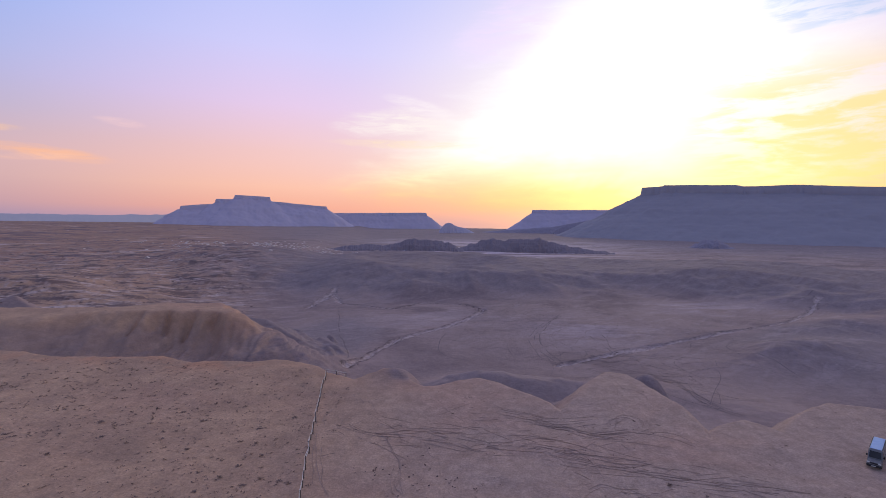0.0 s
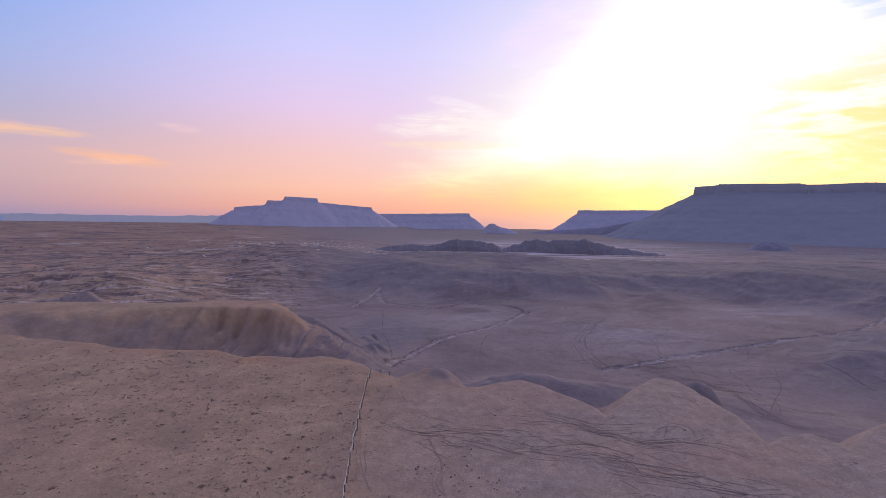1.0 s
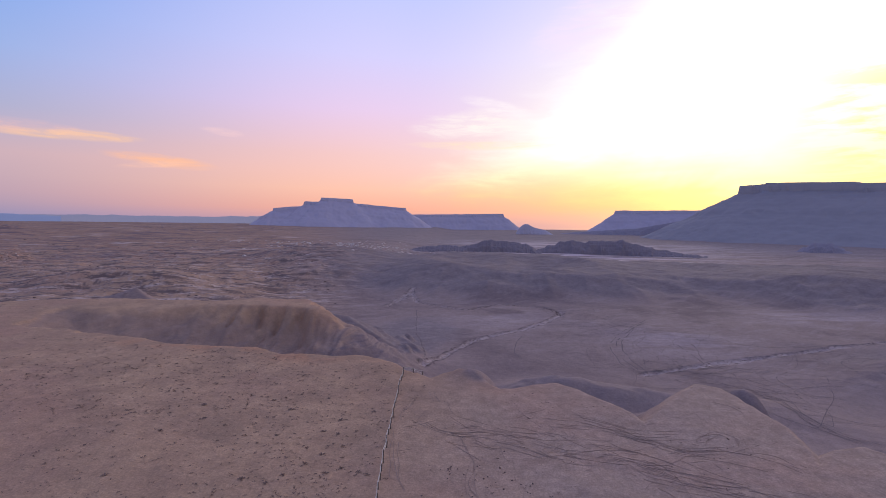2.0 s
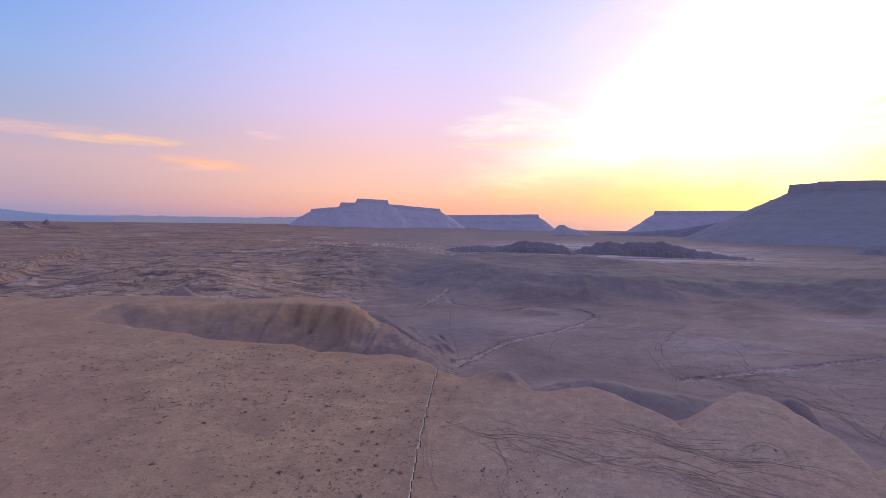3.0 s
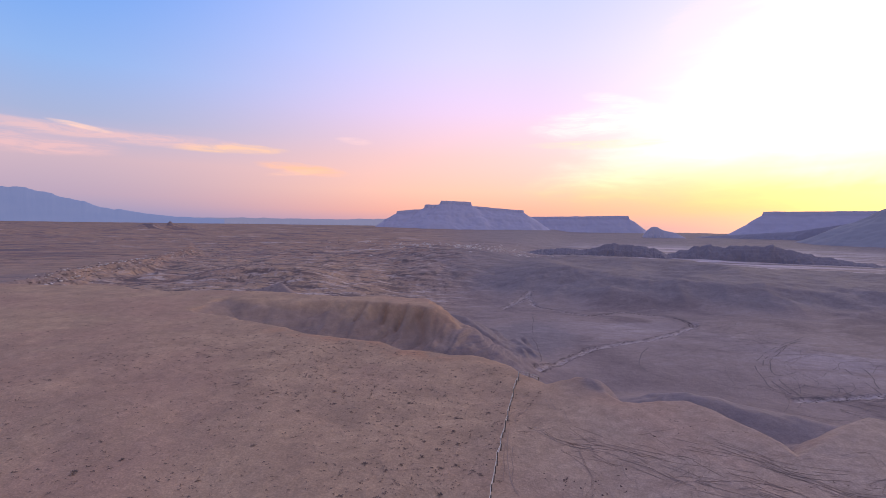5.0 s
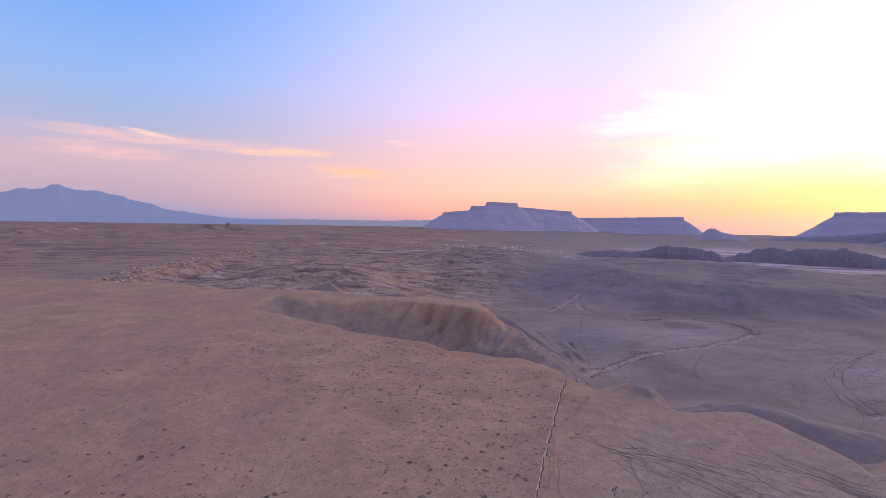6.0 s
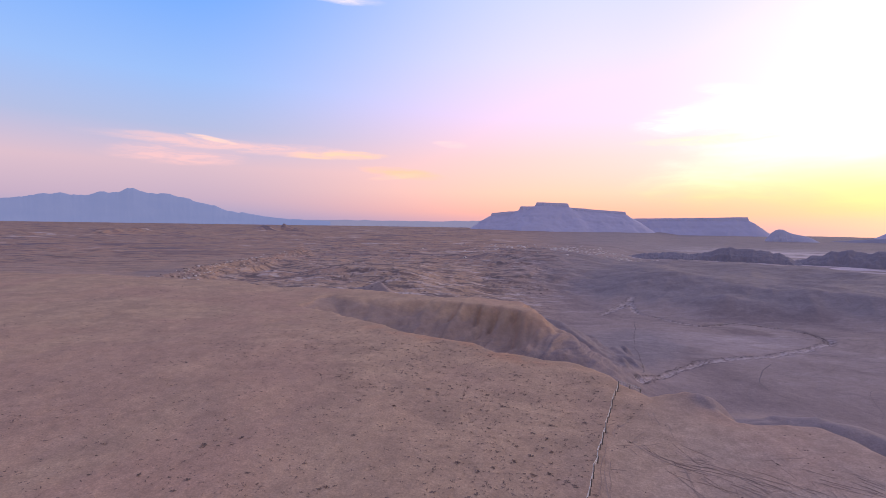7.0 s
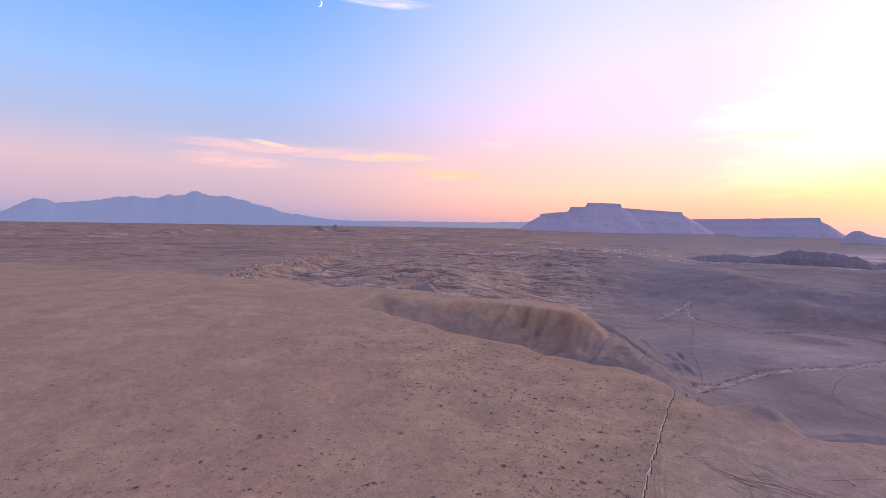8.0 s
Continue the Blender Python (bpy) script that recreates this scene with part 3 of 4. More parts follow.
# ---- far forms ----


def sheet(name, x, y, z, mat, smooth_faces=False):
    """A mesh from grids of x, y and z."""
    n, m = x.shape
    i, j = np.meshgrid(np.arange(n - 1), np.arange(m - 1), indexing="ij")
    quads = np.stack([i * m + j, i * m + j + 1, (i + 1) * m + j + 1, (i + 1) * m + j], -1).reshape(-1, 4)
    me = bpy.data.meshes.new(name)
    me.from_pydata(np.stack([x, y, z], -1).reshape(-1, 3).tolist(), [], quads.tolist())
    me.polygons.foreach_set("use_smooth", np.full(len(quads), smooth_faces))
    me.materials.append(mat)
    return new(name, me)


def mesa(name, az, dist, tiers, talus, deep, base, step, mat, cap_mat, label, seed):
    """A flat-topped mesa with stepped cliffs. tiers: from azimuth, to azimuth, elevation at each, cliff in metres."""
    c, side = way(az, 0), way(az + 90, 0)
    us = [dist * math.tan(radians(a - az)) for t in tiers for a in t[:2]]
    top = max(EYE + dist * math.tan(radians(e)) for t in tiers for e in t[2:4])
    pad = (top - base) / talus + 60
    u, v = np.meshgrid(np.arange(min(us) - pad, max(us) + pad, step), np.arange(-pad, deep + pad * 0.4, step))
    h = np.full(u.shape, base - 60.0)
    capped = np.zeros(u.shape, bool)
    warp = fbm(u, v, 90, 4, seed) * 12 + ridged(u, v, 60, 2, seed + 5) * 2.5
    for a0, a1, e0, e1, cliff in tiers:
        u0, u1 = sorted((dist * math.tan(radians(a0 - az)), dist * math.tan(radians(a1 - az))))
        if a0 > a1:
            e0, e1 = e1, e0
        z0, z1 = EYE + dist * math.tan(radians(e0)), EYE + dist * math.tan(radians(e1))
        z = z0 + (z1 - z0) * np.clip((u - u0) / max(u1 - u0, 1), 0, 1) + fbm(u, v, 60, 2, seed + 9) * 1.2
        dx = np.maximum(np.maximum(u0 - u, u - u1), 0)
        dy = np.maximum(np.maximum(-v, v - deep), 0)
        d = np.hypot(dx, dy)
        d = np.maximum(d + np.minimum(warp * 0.8, d * 0.6) * (d > 0) + 0.25 * warp * (dy > 0), 0)
        crown = z
        z = z - cliff * smooth(0, 5, d) - talus * np.maximum(d - 3, 0) - 0.2 * cliff * smooth(0.32, 0.4, talus * d / (z1 - base)) + ridged(u, v, 60, 3, seed + 3) * 1.1 * smooth(4, 40, d)
        capped = np.where(z > h, z > crown - cliff * 1.02, capped)
        h = np.maximum(h, z)
    ob = sheet(name, c.x * dist + side.x * u + c.x * v, c.y * dist + side.y * u + c.y * v, h, mat, True)
    tagged(ob, label, "mesa", kind="structure")
    # the hard cap comes away from the talus as a part of its own
    bm = bmesh.new()
    bm.from_mesh(ob.data)
    top = capped.ravel()
    bm.verts.ensure_lookup_table()
    cap = bm.copy()
    cap.verts.ensure_lookup_table()
    bmesh.ops.delete(bm, geom=[f for f in bm.faces if sum(bool(top[v.index]) for v in f.verts) >= 2], context="FACES")
    bmesh.ops.delete(cap, geom=[f for f in cap.faces if sum(bool(top[v.index]) for v in f.verts) < 2], context="FACES")
    bm.to_mesh(ob.data)
    bm.free()
    me = bpy.data.meshes.new("cap_rock")
    cap.to_mesh(me)
    cap.free()
    me.materials.clear()
    me.materials.append(cap_mat)
    piece = new("cap_rock", me)
    piece.parent = ob
    tagged(piece, "darker cliff of hard cap rock")
    return ob


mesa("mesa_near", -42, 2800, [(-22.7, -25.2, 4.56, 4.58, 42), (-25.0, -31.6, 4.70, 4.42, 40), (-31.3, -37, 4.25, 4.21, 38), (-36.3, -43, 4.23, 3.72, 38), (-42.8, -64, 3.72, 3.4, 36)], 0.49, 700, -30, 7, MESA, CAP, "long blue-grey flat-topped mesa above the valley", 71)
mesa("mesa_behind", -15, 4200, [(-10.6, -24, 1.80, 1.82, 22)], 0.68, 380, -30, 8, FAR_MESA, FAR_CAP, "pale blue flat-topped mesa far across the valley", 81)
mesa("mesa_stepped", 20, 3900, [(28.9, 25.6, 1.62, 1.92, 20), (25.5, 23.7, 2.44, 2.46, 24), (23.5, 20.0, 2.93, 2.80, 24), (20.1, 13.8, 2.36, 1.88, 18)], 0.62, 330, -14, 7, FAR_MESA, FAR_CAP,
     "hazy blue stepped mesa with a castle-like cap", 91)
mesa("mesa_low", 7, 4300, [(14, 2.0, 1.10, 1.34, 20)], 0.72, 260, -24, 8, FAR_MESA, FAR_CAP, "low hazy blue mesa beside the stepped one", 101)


def crest(name, dist, deep, profile, rough, mat, label, category, base, columns, kind="structure", seed=0):
    """A ridge whose skyline follows azimuth and elevation pairs, with a gullied front and back."""
    azs = np.linspace(profile[0][0], profile[-1][0], columns)
    flip = sorted(profile)
    els = np.interp(azs, [p[0] for p in flip], [p[1] for p in flip])
    if kind == "backdrop":
        els = els + fbm(azs, azs * 0, 1.1, 4, seed + 2) * 0.09 * np.clip(els, 0, 1.5)
    elif rough > 0.3:
        els = els + (fbm(azs, azs * 0, 0.9, 4, seed + 2, 0.6) * 0.10 + 0.10 * np.clip(fbm(azs, azs * 0, 0.5, 2, seed + 6), 0, 1))
    rows = np.linspace(-1, 1, 41)
    a, s = np.meshgrid(azs, rows)
    r = dist + s * deep
    x, y = -np.sin(np.radians(a)) * r, np.cos(np.radians(a)) * r
    crown = EYE + dist * np.tan(np.radians(els))[None, :] - base
    body = 1 - np.abs(s) ** 1.25
    z = base + crown * body
    z = z + rough * crown.clip(0) * (ridged(x, y, deep * 0.5, 4, seed) * 0.5) * (1 - body) * smooth(0, 0.15, body) + fbm(x, y, deep * 0.2, 4, seed + 4) * (0.12 + rough) * deep * (0.003 if kind == "backdrop" else 0.035) * body
    return tagged(sheet(name, x, y, z, mat, True), label, category, kind=kind)


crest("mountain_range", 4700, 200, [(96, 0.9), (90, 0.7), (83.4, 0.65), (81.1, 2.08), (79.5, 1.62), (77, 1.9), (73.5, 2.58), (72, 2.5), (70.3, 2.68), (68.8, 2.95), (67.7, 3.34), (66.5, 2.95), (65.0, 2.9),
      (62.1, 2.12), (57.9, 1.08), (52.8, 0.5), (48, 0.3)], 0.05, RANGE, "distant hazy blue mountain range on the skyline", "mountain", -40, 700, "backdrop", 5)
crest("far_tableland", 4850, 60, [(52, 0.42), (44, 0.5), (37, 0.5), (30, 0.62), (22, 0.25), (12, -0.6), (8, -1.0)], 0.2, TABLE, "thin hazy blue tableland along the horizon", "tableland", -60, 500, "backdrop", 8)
crest("rock_ridge", 1215, 42, [(14, -3.3), (11.5, -2.7), (9.2, -2.5), (8.4, -2.35), (7.6, -2.6), (6.0, -2.45), (4.6, -2.05), (2.4, -1.93), (0.6, -1.98), (-0.6, -2.2), (-2.6, -3.2)], 0.45, CRAG,
      "dark craggy rock ridge on the pale flats", "ridge", -34, 420, seed=15)
crest("rock_ridge", 1240, 45, [(-1.2, -3.2), (-3.2, -2.35), (-4.2, -2.2), (-5.8, -1.68), (-7.2, -2.0), (-8.4, -1.8), (-11.2, -1.52), (-12.8, -1.9), (-14.4, -2.4), (-17, -2.7), (-20, -3.2)], 0.45, CRAG,
      "long dark craggy rock ridge beyond the valley", "ridge", -34, 460, seed=25)
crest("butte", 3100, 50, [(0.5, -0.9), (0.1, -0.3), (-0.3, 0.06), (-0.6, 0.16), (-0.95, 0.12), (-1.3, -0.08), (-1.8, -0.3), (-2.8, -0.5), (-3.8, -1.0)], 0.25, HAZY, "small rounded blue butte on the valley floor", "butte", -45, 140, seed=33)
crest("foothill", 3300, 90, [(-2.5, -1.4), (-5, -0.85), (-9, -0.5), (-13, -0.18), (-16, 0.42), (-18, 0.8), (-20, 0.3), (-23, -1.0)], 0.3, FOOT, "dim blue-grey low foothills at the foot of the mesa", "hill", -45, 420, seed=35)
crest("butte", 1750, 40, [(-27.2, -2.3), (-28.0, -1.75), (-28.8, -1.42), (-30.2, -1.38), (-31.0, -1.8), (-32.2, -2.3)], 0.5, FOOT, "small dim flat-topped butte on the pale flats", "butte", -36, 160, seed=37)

# ---- helpers for things ----


def part(name, bm, mat, parent=None, label=""):
    me = bpy.data.meshes.new(name)
    bm.to_mesh(me)
    bm.free()
    me.materials.append(mat)
    ob = new(name, me)
    ob.parent = parent
    return tagged(ob, label)


def empty(name, m, label, category, group="", kind=""):
    ob = new(name)
    ob.empty_display_size = 0.3
    ob.matrix_basis = m
    return tagged(ob, label, category, group, kind)


def box(sx, sy, sz, at_=(0, 0, 0), bevel=0.0, taper=1.0, lean=0.0):
    """A box with its base at at_; taper narrows the top, lean shifts it along y."""
    bm = bmesh.new()
    bmesh.ops.create_cube(bm, size=1.0)
    for v in bm.verts:
        top = v.co.z > 0
        v.co = Vector((v.co.x * sx * (taper if top else 1), v.co.y * sy + (lean if top else 0), (v.co.z + 0.5) * sz)) + Vector(at_)
    if bevel:
        bmesh.ops.bevel(bm, geom=bm.edges[:], offset=bevel, segments=2, affect="EDGES")
    return bm


def rod(a, b, r0, r1, sides=7):
    bm = bmesh.new()
    a, b = Vector(a), Vector(b)
    m = Matrix.Translation((a + b) / 2) @ (b - a).to_track_quat("Z", "Y").to_matrix().to_4x4()
    bmesh.ops.create_cone(bm, cap_ends=True, segments=sides, radius1=r0, radius2=r1, depth=(b - a).length, matrix=m)
    return bm


def board(a, b, thick, tall):
    """A plank from a to b, standing on edge beside its posts, with eased corners."""
    run = b - a
    m = Matrix.Translation((a + b) / 2) @ run.to_track_quat("Y", "Z").to_matrix().to_4x4()
    bm = box(thick, run.length + 0.16, tall, (0.11, 0, -tall / 2), 0.012)
    bm.transform(m)
    return bm


# ---- tyre tracks ----


def spline(points, step):
    """Evenly spaced points along a smooth curve through a few."""
    p = [Vector((x, y)) for x, y in points]
    p = [p[0] * 2 - p[1]] + p + [p[-1] * 2 - p[-2]]
    out = []
    for a, b, c, d in zip(p, p[1:], p[2:], p[3:]):
        n = max(2, int((c - b).length / step))
        for i in range(n):
            t = i / n
            out.append(0.5 * (2 * b + (c - a) * t + (2 * a - 5 * b + 4 * c - d) * t * t + (3 * b - a - 3 * c + d) * t ** 3))
    return np.array([tuple(v) for v in out + [p[-2]]])


def ribbons(name, points, gauge, width, mat, label, seed=0):
    """One or two wheel ruts pressed along a curve, lying on the ground, worn away in places."""
    far = float(np.hypot(*np.array(points).mean(0)))
    c = spline(points, 0.9 if far < 160 else 1.8)
    sway, much = (6, 0.4) if far < 160 else (26, 1.6)
    c = c + np.stack([fbm(c[:, 0], c[:, 1], sway, 2, seed), fbm(c[:, 0], c[:, 1], sway, 2, seed + 50)], -1) * much
    t = np.gradient(c, axis=0)
    n = np.stack([-t[:, 1], t[:, 0]], -1) / np.maximum(np.linalg.norm(t, axis=1), 1e-6)[:, None]
    verts, faces = [], []
    lift = 0.035 if far < 160 else 0.12
    for off in ((-gauge / 2, gauge / 2) if gauge else (0.0,)):
        w = width * (0.8 + 0.5 * np.clip(fbm(c[:, 0] + off, c[:, 1], 3.5, 2, seed + 7), -0.8, 1))[:, None]
        ends = [c + n * (off + s * w / 2) for s in (-1, -0.33, 0.33, 1)]
        base = len(verts)
        for e, sink in zip(ends, (0, -0.02, -0.02, 0)):
            z = ground_z(e[:, 0], e[:, 1]) + lift + sink
            verts += [(x, y, k) for (x, y), k in zip(e.tolist(), z.tolist())]
        worn = fbm(c[:, 0], c[:, 1] + off, 5.0 if far < 160 else 9.0, 3, seed + 13)
        m = len(c)
        for k in range(3):
            faces += [(base + k * m + i, base + (k + 1) * m + i, base + (k + 1) * m + i + 1, base + k * m + i + 1) for i in range(m - 1) if worn[i] > (-0.08 if far < 160 else -0.6)]
    me = bpy.data.meshes.new(name)
    me.from_pydata(verts, [], [f[::-1] for f in faces])
    me.materials.append(mat)
    return tagged(new(name, me), label, "track", "tyre tracks on the desert", "structure")


# families of wheel tracks on the bench: how many run side by side, how far they stray, and the way they take
SWEEPS = [
    (8, 2.6, [(-11, 83), (-4, 84), (3, 81), (10, 79), (16, 80), (21, 78), (26, 76), (31, 73), (37, 70), (44, 69)]),
    (4, 2.0, [(-19, 103), (-15, 91), (-10, 86), (-4, 84), (6, 84)]),
    (3, 0.7, [(-10, 83), (-7, 75), (-6, 67), (-5, 64)]),
    (5, 1.6, [(6, 91), (15, 91), (22, 89), (31, 90)]),
    (5, 1.8, [(12, 95), (20, 91), (27, 85), (33, 85), (41, 84), (45, 81)]),
    (3, 1.0, [(19, 65), (24, 68), (26, 67), (31, 67)]),
]
NOSE_TRACKS = [
    (1, 0.0, [(16, 65), (19, 71), (23, 77), (28, 83), (32, 89)]),
    (2, 0.9, [(23, 94), (29, 97), (35, 101), (36, 100), (35, 94), (32, 86), (31, 82), (32, 79)]),
    (2, 0.9, [(42, 113), (41, 106), (41, 99), (40, 92), (39, 86), (37, 83)]),
    (1, 0.0, [(43, 113), (39, 102), (36, 94)]),
    (1, 0.0, [(42, 109), (45, 107), (45, 101), (41, 92)]),
    (1, 0.0, [(32, 88), (36, 92), (38, 90), (37, 87)]),
]
LOOSE_TRACKS = [
    (2, 0.5, [(4, 75), (5, 78), (7, 80), (10, 79)]),
    (1, 0.0, [(2, 78), (2, 74), (2, 71)]),
    (1, 0.0, [(-1, 76), (2, 81), (5, 84)]),
    (1, 0.0, [(-3, 80), (-2, 76), (-1, 75)]),
    (2, 0.7, [(-22, 98), (-23, 90), (-21, 79), (-19, 71), (-16, 64)]),
    (5, 1.2, [(31, 72), (37, 70), (44, 68), (53, 66)]),
    (6, 1.6, [(7, 80), (14, 81), (20, 79), (26, 76), (33, 74)]),
    (3, 1.5, [(7, 90), (8, 87), (7, 83), (5, 80)]),
    (4, 1.5, [(-19, 88), (-12, 84), (-6, 85)]),
    (1, 0.0, [(-56, 111), (-50, 107.5), (-43, 106)]), (1, 0.0, [(-306, 88), (-267, 71), (-250, 63)]),
]
BENCH_TRACKS = SWEEPS + NOSE_TRACKS + LOOSE_TRACKS
VALLEY_TRACKS = [
    [(-83, 376), (-70, 316), (-60, 277), (-49, 239), (-46, 226)], [(-38, 381), (-18, 407), (9, 410), (25, 397), (31, 379)], [(-78, 363), (-38, 376), (-16, 366)], [(17, 327), (39, 334), (69, 340), (88, 340)],
    [(41, 387), (74, 390), (100, 388)], [(3, 295), (-1, 264), (3, 242), (14, 236)], [(93, 364), (66, 316), (53, 276), (52, 248), (60, 234)], [(86, 346), (62, 291), (57, 264), (61, 236)],
    [(89, 350), (64, 305), (55, 270), (57, 240)], [(92, 290), (93, 252)], [(99, 295), (94, 252)], [(177, 283), (161, 263), (154, 240)], [(163, 240), (164, 227), (162, 212)],
]
VALLEY_SWATHES = [
    (5, 3.0, [(91, 222), (98, 213), (98, 198), (99, 185), (100, 176), (103, 166), (107, 161)]),
    (1, 2.5, [(140, 234), (126, 211), (114, 192), (100, 176)]),
    (2, 2.0, [(105, 218), (106, 199), (101, 182), (105, 174)]),
    (2, 2.0, [(104, 192), (116, 181), (128, 181)]),
]
MORE_VALLEY = [
    [(123, 311), (134, 296), (187, 306)], [(197, 448), (209, 418), (240, 404)], [(180, 342), (192, 314)], [(306, 476), (304, 411), (339, 428)], [(-126, 325), (-90, 276), (-67, 242), (-47, 224)], [(-112, 281), (-87, 240)], [(-68, 396), (-78, 400), (-95, 404)],
]
BENCH_LABEL = "dark pressed tyre track on the dry brown bench"
VALLEY_LABEL = "thin dark vehicle track winding across the valley floor"


def wander(rng, x, y, heading, length, bend):
    pts, turn = [(x, y)], rng.uniform(-bend, bend)
    for i in range(max(2, int(length / 6))):
        turn = 0.75 * turn + rng.uniform(-bend, bend) * 0.6
        heading += turn
        x, y = x + 6 * math.cos(heading), y + 6 * math.sin(heading)
        pts.append((x, y))
    return pts


def stray(rng, line, far):
    """A fellow of a track: shifted aside, started late or ended early, and wandering a little."""
    (ax, ay), (bx, by) = line[0], line[-1]
    n, off = math.hypot(bx - ax, by - ay), rng.gauss(0, far)
    pts = [(x - (by - ay) / n * off + rng.gauss(0, 0.3 * far), y + (bx - ax) / n * off + rng.gauss(0, 0.3 * far)) for x, y in line]
    if len(pts) > 4 and far:
        pts = pts[rng.randrange(0, 2 + len(pts) // 3):] if rng.random() < 0.5 else pts[:len(pts) - rng.randrange(0, 2 + len(pts) // 3)]
    return pts


rng = random.Random(12)
made = 0
for count, far, line in BENCH_TRACKS:
    for i in range(count):
        ribbons("tyre_track", stray(rng, line, far) if i else line, 1.35 if rng.random() < 0.25 else 0, rng.uniform(0.07, 0.14), TRACK, BENCH_LABEL, 200 + made)
        made += 1
# short scuffs beside the long tracks
for i in range(70):
    count, far, line = rng.choice([f for f in BENCH_TRACKS if f[0] > 2])
    k = rng.randrange(len(line) - 1)
    (ax, ay), (bx, by) = line[k], line[k + 1]
    x, y = ax + (bx - ax) * rng.random() + rng.gauss(0, 3.0), ay + (by - ay) * rng.random() + rng.gauss(0, 2.5)
    line = wander(rng, x, y, math.atan2(by - ay, bx - ax) + rng.gauss(0, 0.35), rng.uniform(6, 14), 0.3)
    if rim_distance(np.array([p[0] for p in line]), np.array([p[1] for p in line])).max() < -2.5:
        ribbons("tyre_track", line, 0, rng.uniform(0.06, 0.12), TRACK, BENCH_LABEL, 600 + i)
for count, far, line in VALLEY_SWATHES:
    for i in range(count):
        ribbons("tyre_track", stray(rng, line, far), 0, rng.uniform(0.16, 0.28), VALLEY_TRACK, VALLEY_LABEL, 330 + made)
        made += 1
for i, line in enumerate(VALLEY_TRACKS + MORE_VALLEY):
    ribbons("tyre_track", line, 1.7 if i == 1 else 0, 0.8 if i == 0 else 0.5, VALLEY_TRACK, VALLEY_LABEL, 260 + i)

made = 0
while made < 130:
    cx, cy, sx, sy, h0 = rng.choice([(112, 200, 14, 18, 2.3), (70, 300, 25, 40, 1.2), (140, 260, 30, 14, 0.5), (200, 330, 50, 40, 0.4), (10, 350, 30, 25, 0.2), (60, 246, 14, 6, 0.4)])
    line = wander(rng, rng.gauss(cx, sx), rng.gauss(cy, sy), h0 + rng.gauss(0, 0.4), rng.uniform(24, 60), 0.3)
    p = np.array(line)
    if rim_distance(p[:, 0], p[:, 1]).min() > 42:
        ribbons("tyre_track", line, 0, rng.uniform(0.14, 0.28), VALLEY_TRACK, VALLEY_LABEL, 500 + made)
        made += 1

# ---- fence ----


def fence(points):
    """Dark posts with two pale rails between each pair."""
    run = empty("fence", pose(*points[0], at(*points[0])), "weathered pale two-rail fence with dark posts along the bench", "fence")
    origin = run.matrix_basis.translation
    rng = random.Random(5)
    spots = []
    for (ax, ay), (bx, by) in zip(points, points[1:]):
        n = max(1, round(math.hypot(bx - ax, by - ay) / 2.5))
        spots += [(ax + (bx - ax) * i / n + rng.gauss(0, 0.09), ay + (by - ay) * i / n + rng.gauss(0, 0.09)) for i in range(n)]
    spots.append(points[-1])
    tops = []
    for x, y in spots:
        foot = Vector((x, y, at(x, y))) - origin
        head = foot + Vector((rng.gauss(0, 0.05), rng.gauss(0, 0.05), rng.uniform(0.98, 1.16)))
        part("post", rod(foot - Vector((0, 0, 0.25)), head, 0.11, 0.085, 8), POST, run)
        tops.append((foot, head))
    for (f0, h0), (f1, h1) in zip(tops, tops[1:]):
        for k in (0.52, 0.96):
            a, b = f0.lerp(h0, k + rng.gauss(0, 0.03)), f1.lerp(h1, k + rng.gauss(0, 0.03))
            part("rail", board(a, b, 0.06, rng.uniform(0.11, 0.14)), RAIL, run)
    return run


fence([(-23.4, 115.4), (-28.6, 116.6), (-26.1, 101.0), (-23.0, 83.0), (-19.2, 63.5), (-15.5, 46.0), (-13.5, 34.0)])

# ---- parked van ----
PAINT = plain_material("silver_van_paint", (0.17, 0.18, 0.2), (0.22, 0.23, 0.25), 1.5, 0.4, 0.35, spec=0.5)
# Blue base stands in for sky mirrored on a white roof.
ROOF = plain_material("sky_tint_roof_skin", (0.30, 0.46, 0.74), (0.36, 0.53, 0.80), 0.8, 0.55, 0.0, spec=0.3)
GLASS = plain_material("dark_tinted_glass", (0.015, 0.017, 0.02), (0.025, 0.027, 0.03), 1.0, 0.08, 0.0, spec=0.6)
RUBBER = plain_material("black_tyre_rubber", (0.02, 0.02, 0.02), (0.035, 0.033, 0.03), 6.0, 0.85)
TRIM = plain_material("dark_plastic_trim", (0.03, 0.03, 0.032), (0.05, 0.05, 0.05), 4.0, 0.6)
LAMP = plain_material("clear_lamp_lens", (0.75, 0.75, 0.72), (0.85, 0.85, 0.82), 4.0, 0.15, spec=0.6)
RED = plain_material("red_lamp_lens", (0.35, 0.02, 0.02), (0.45, 0.03, 0.03), 4.0, 0.2, spec=0.5)


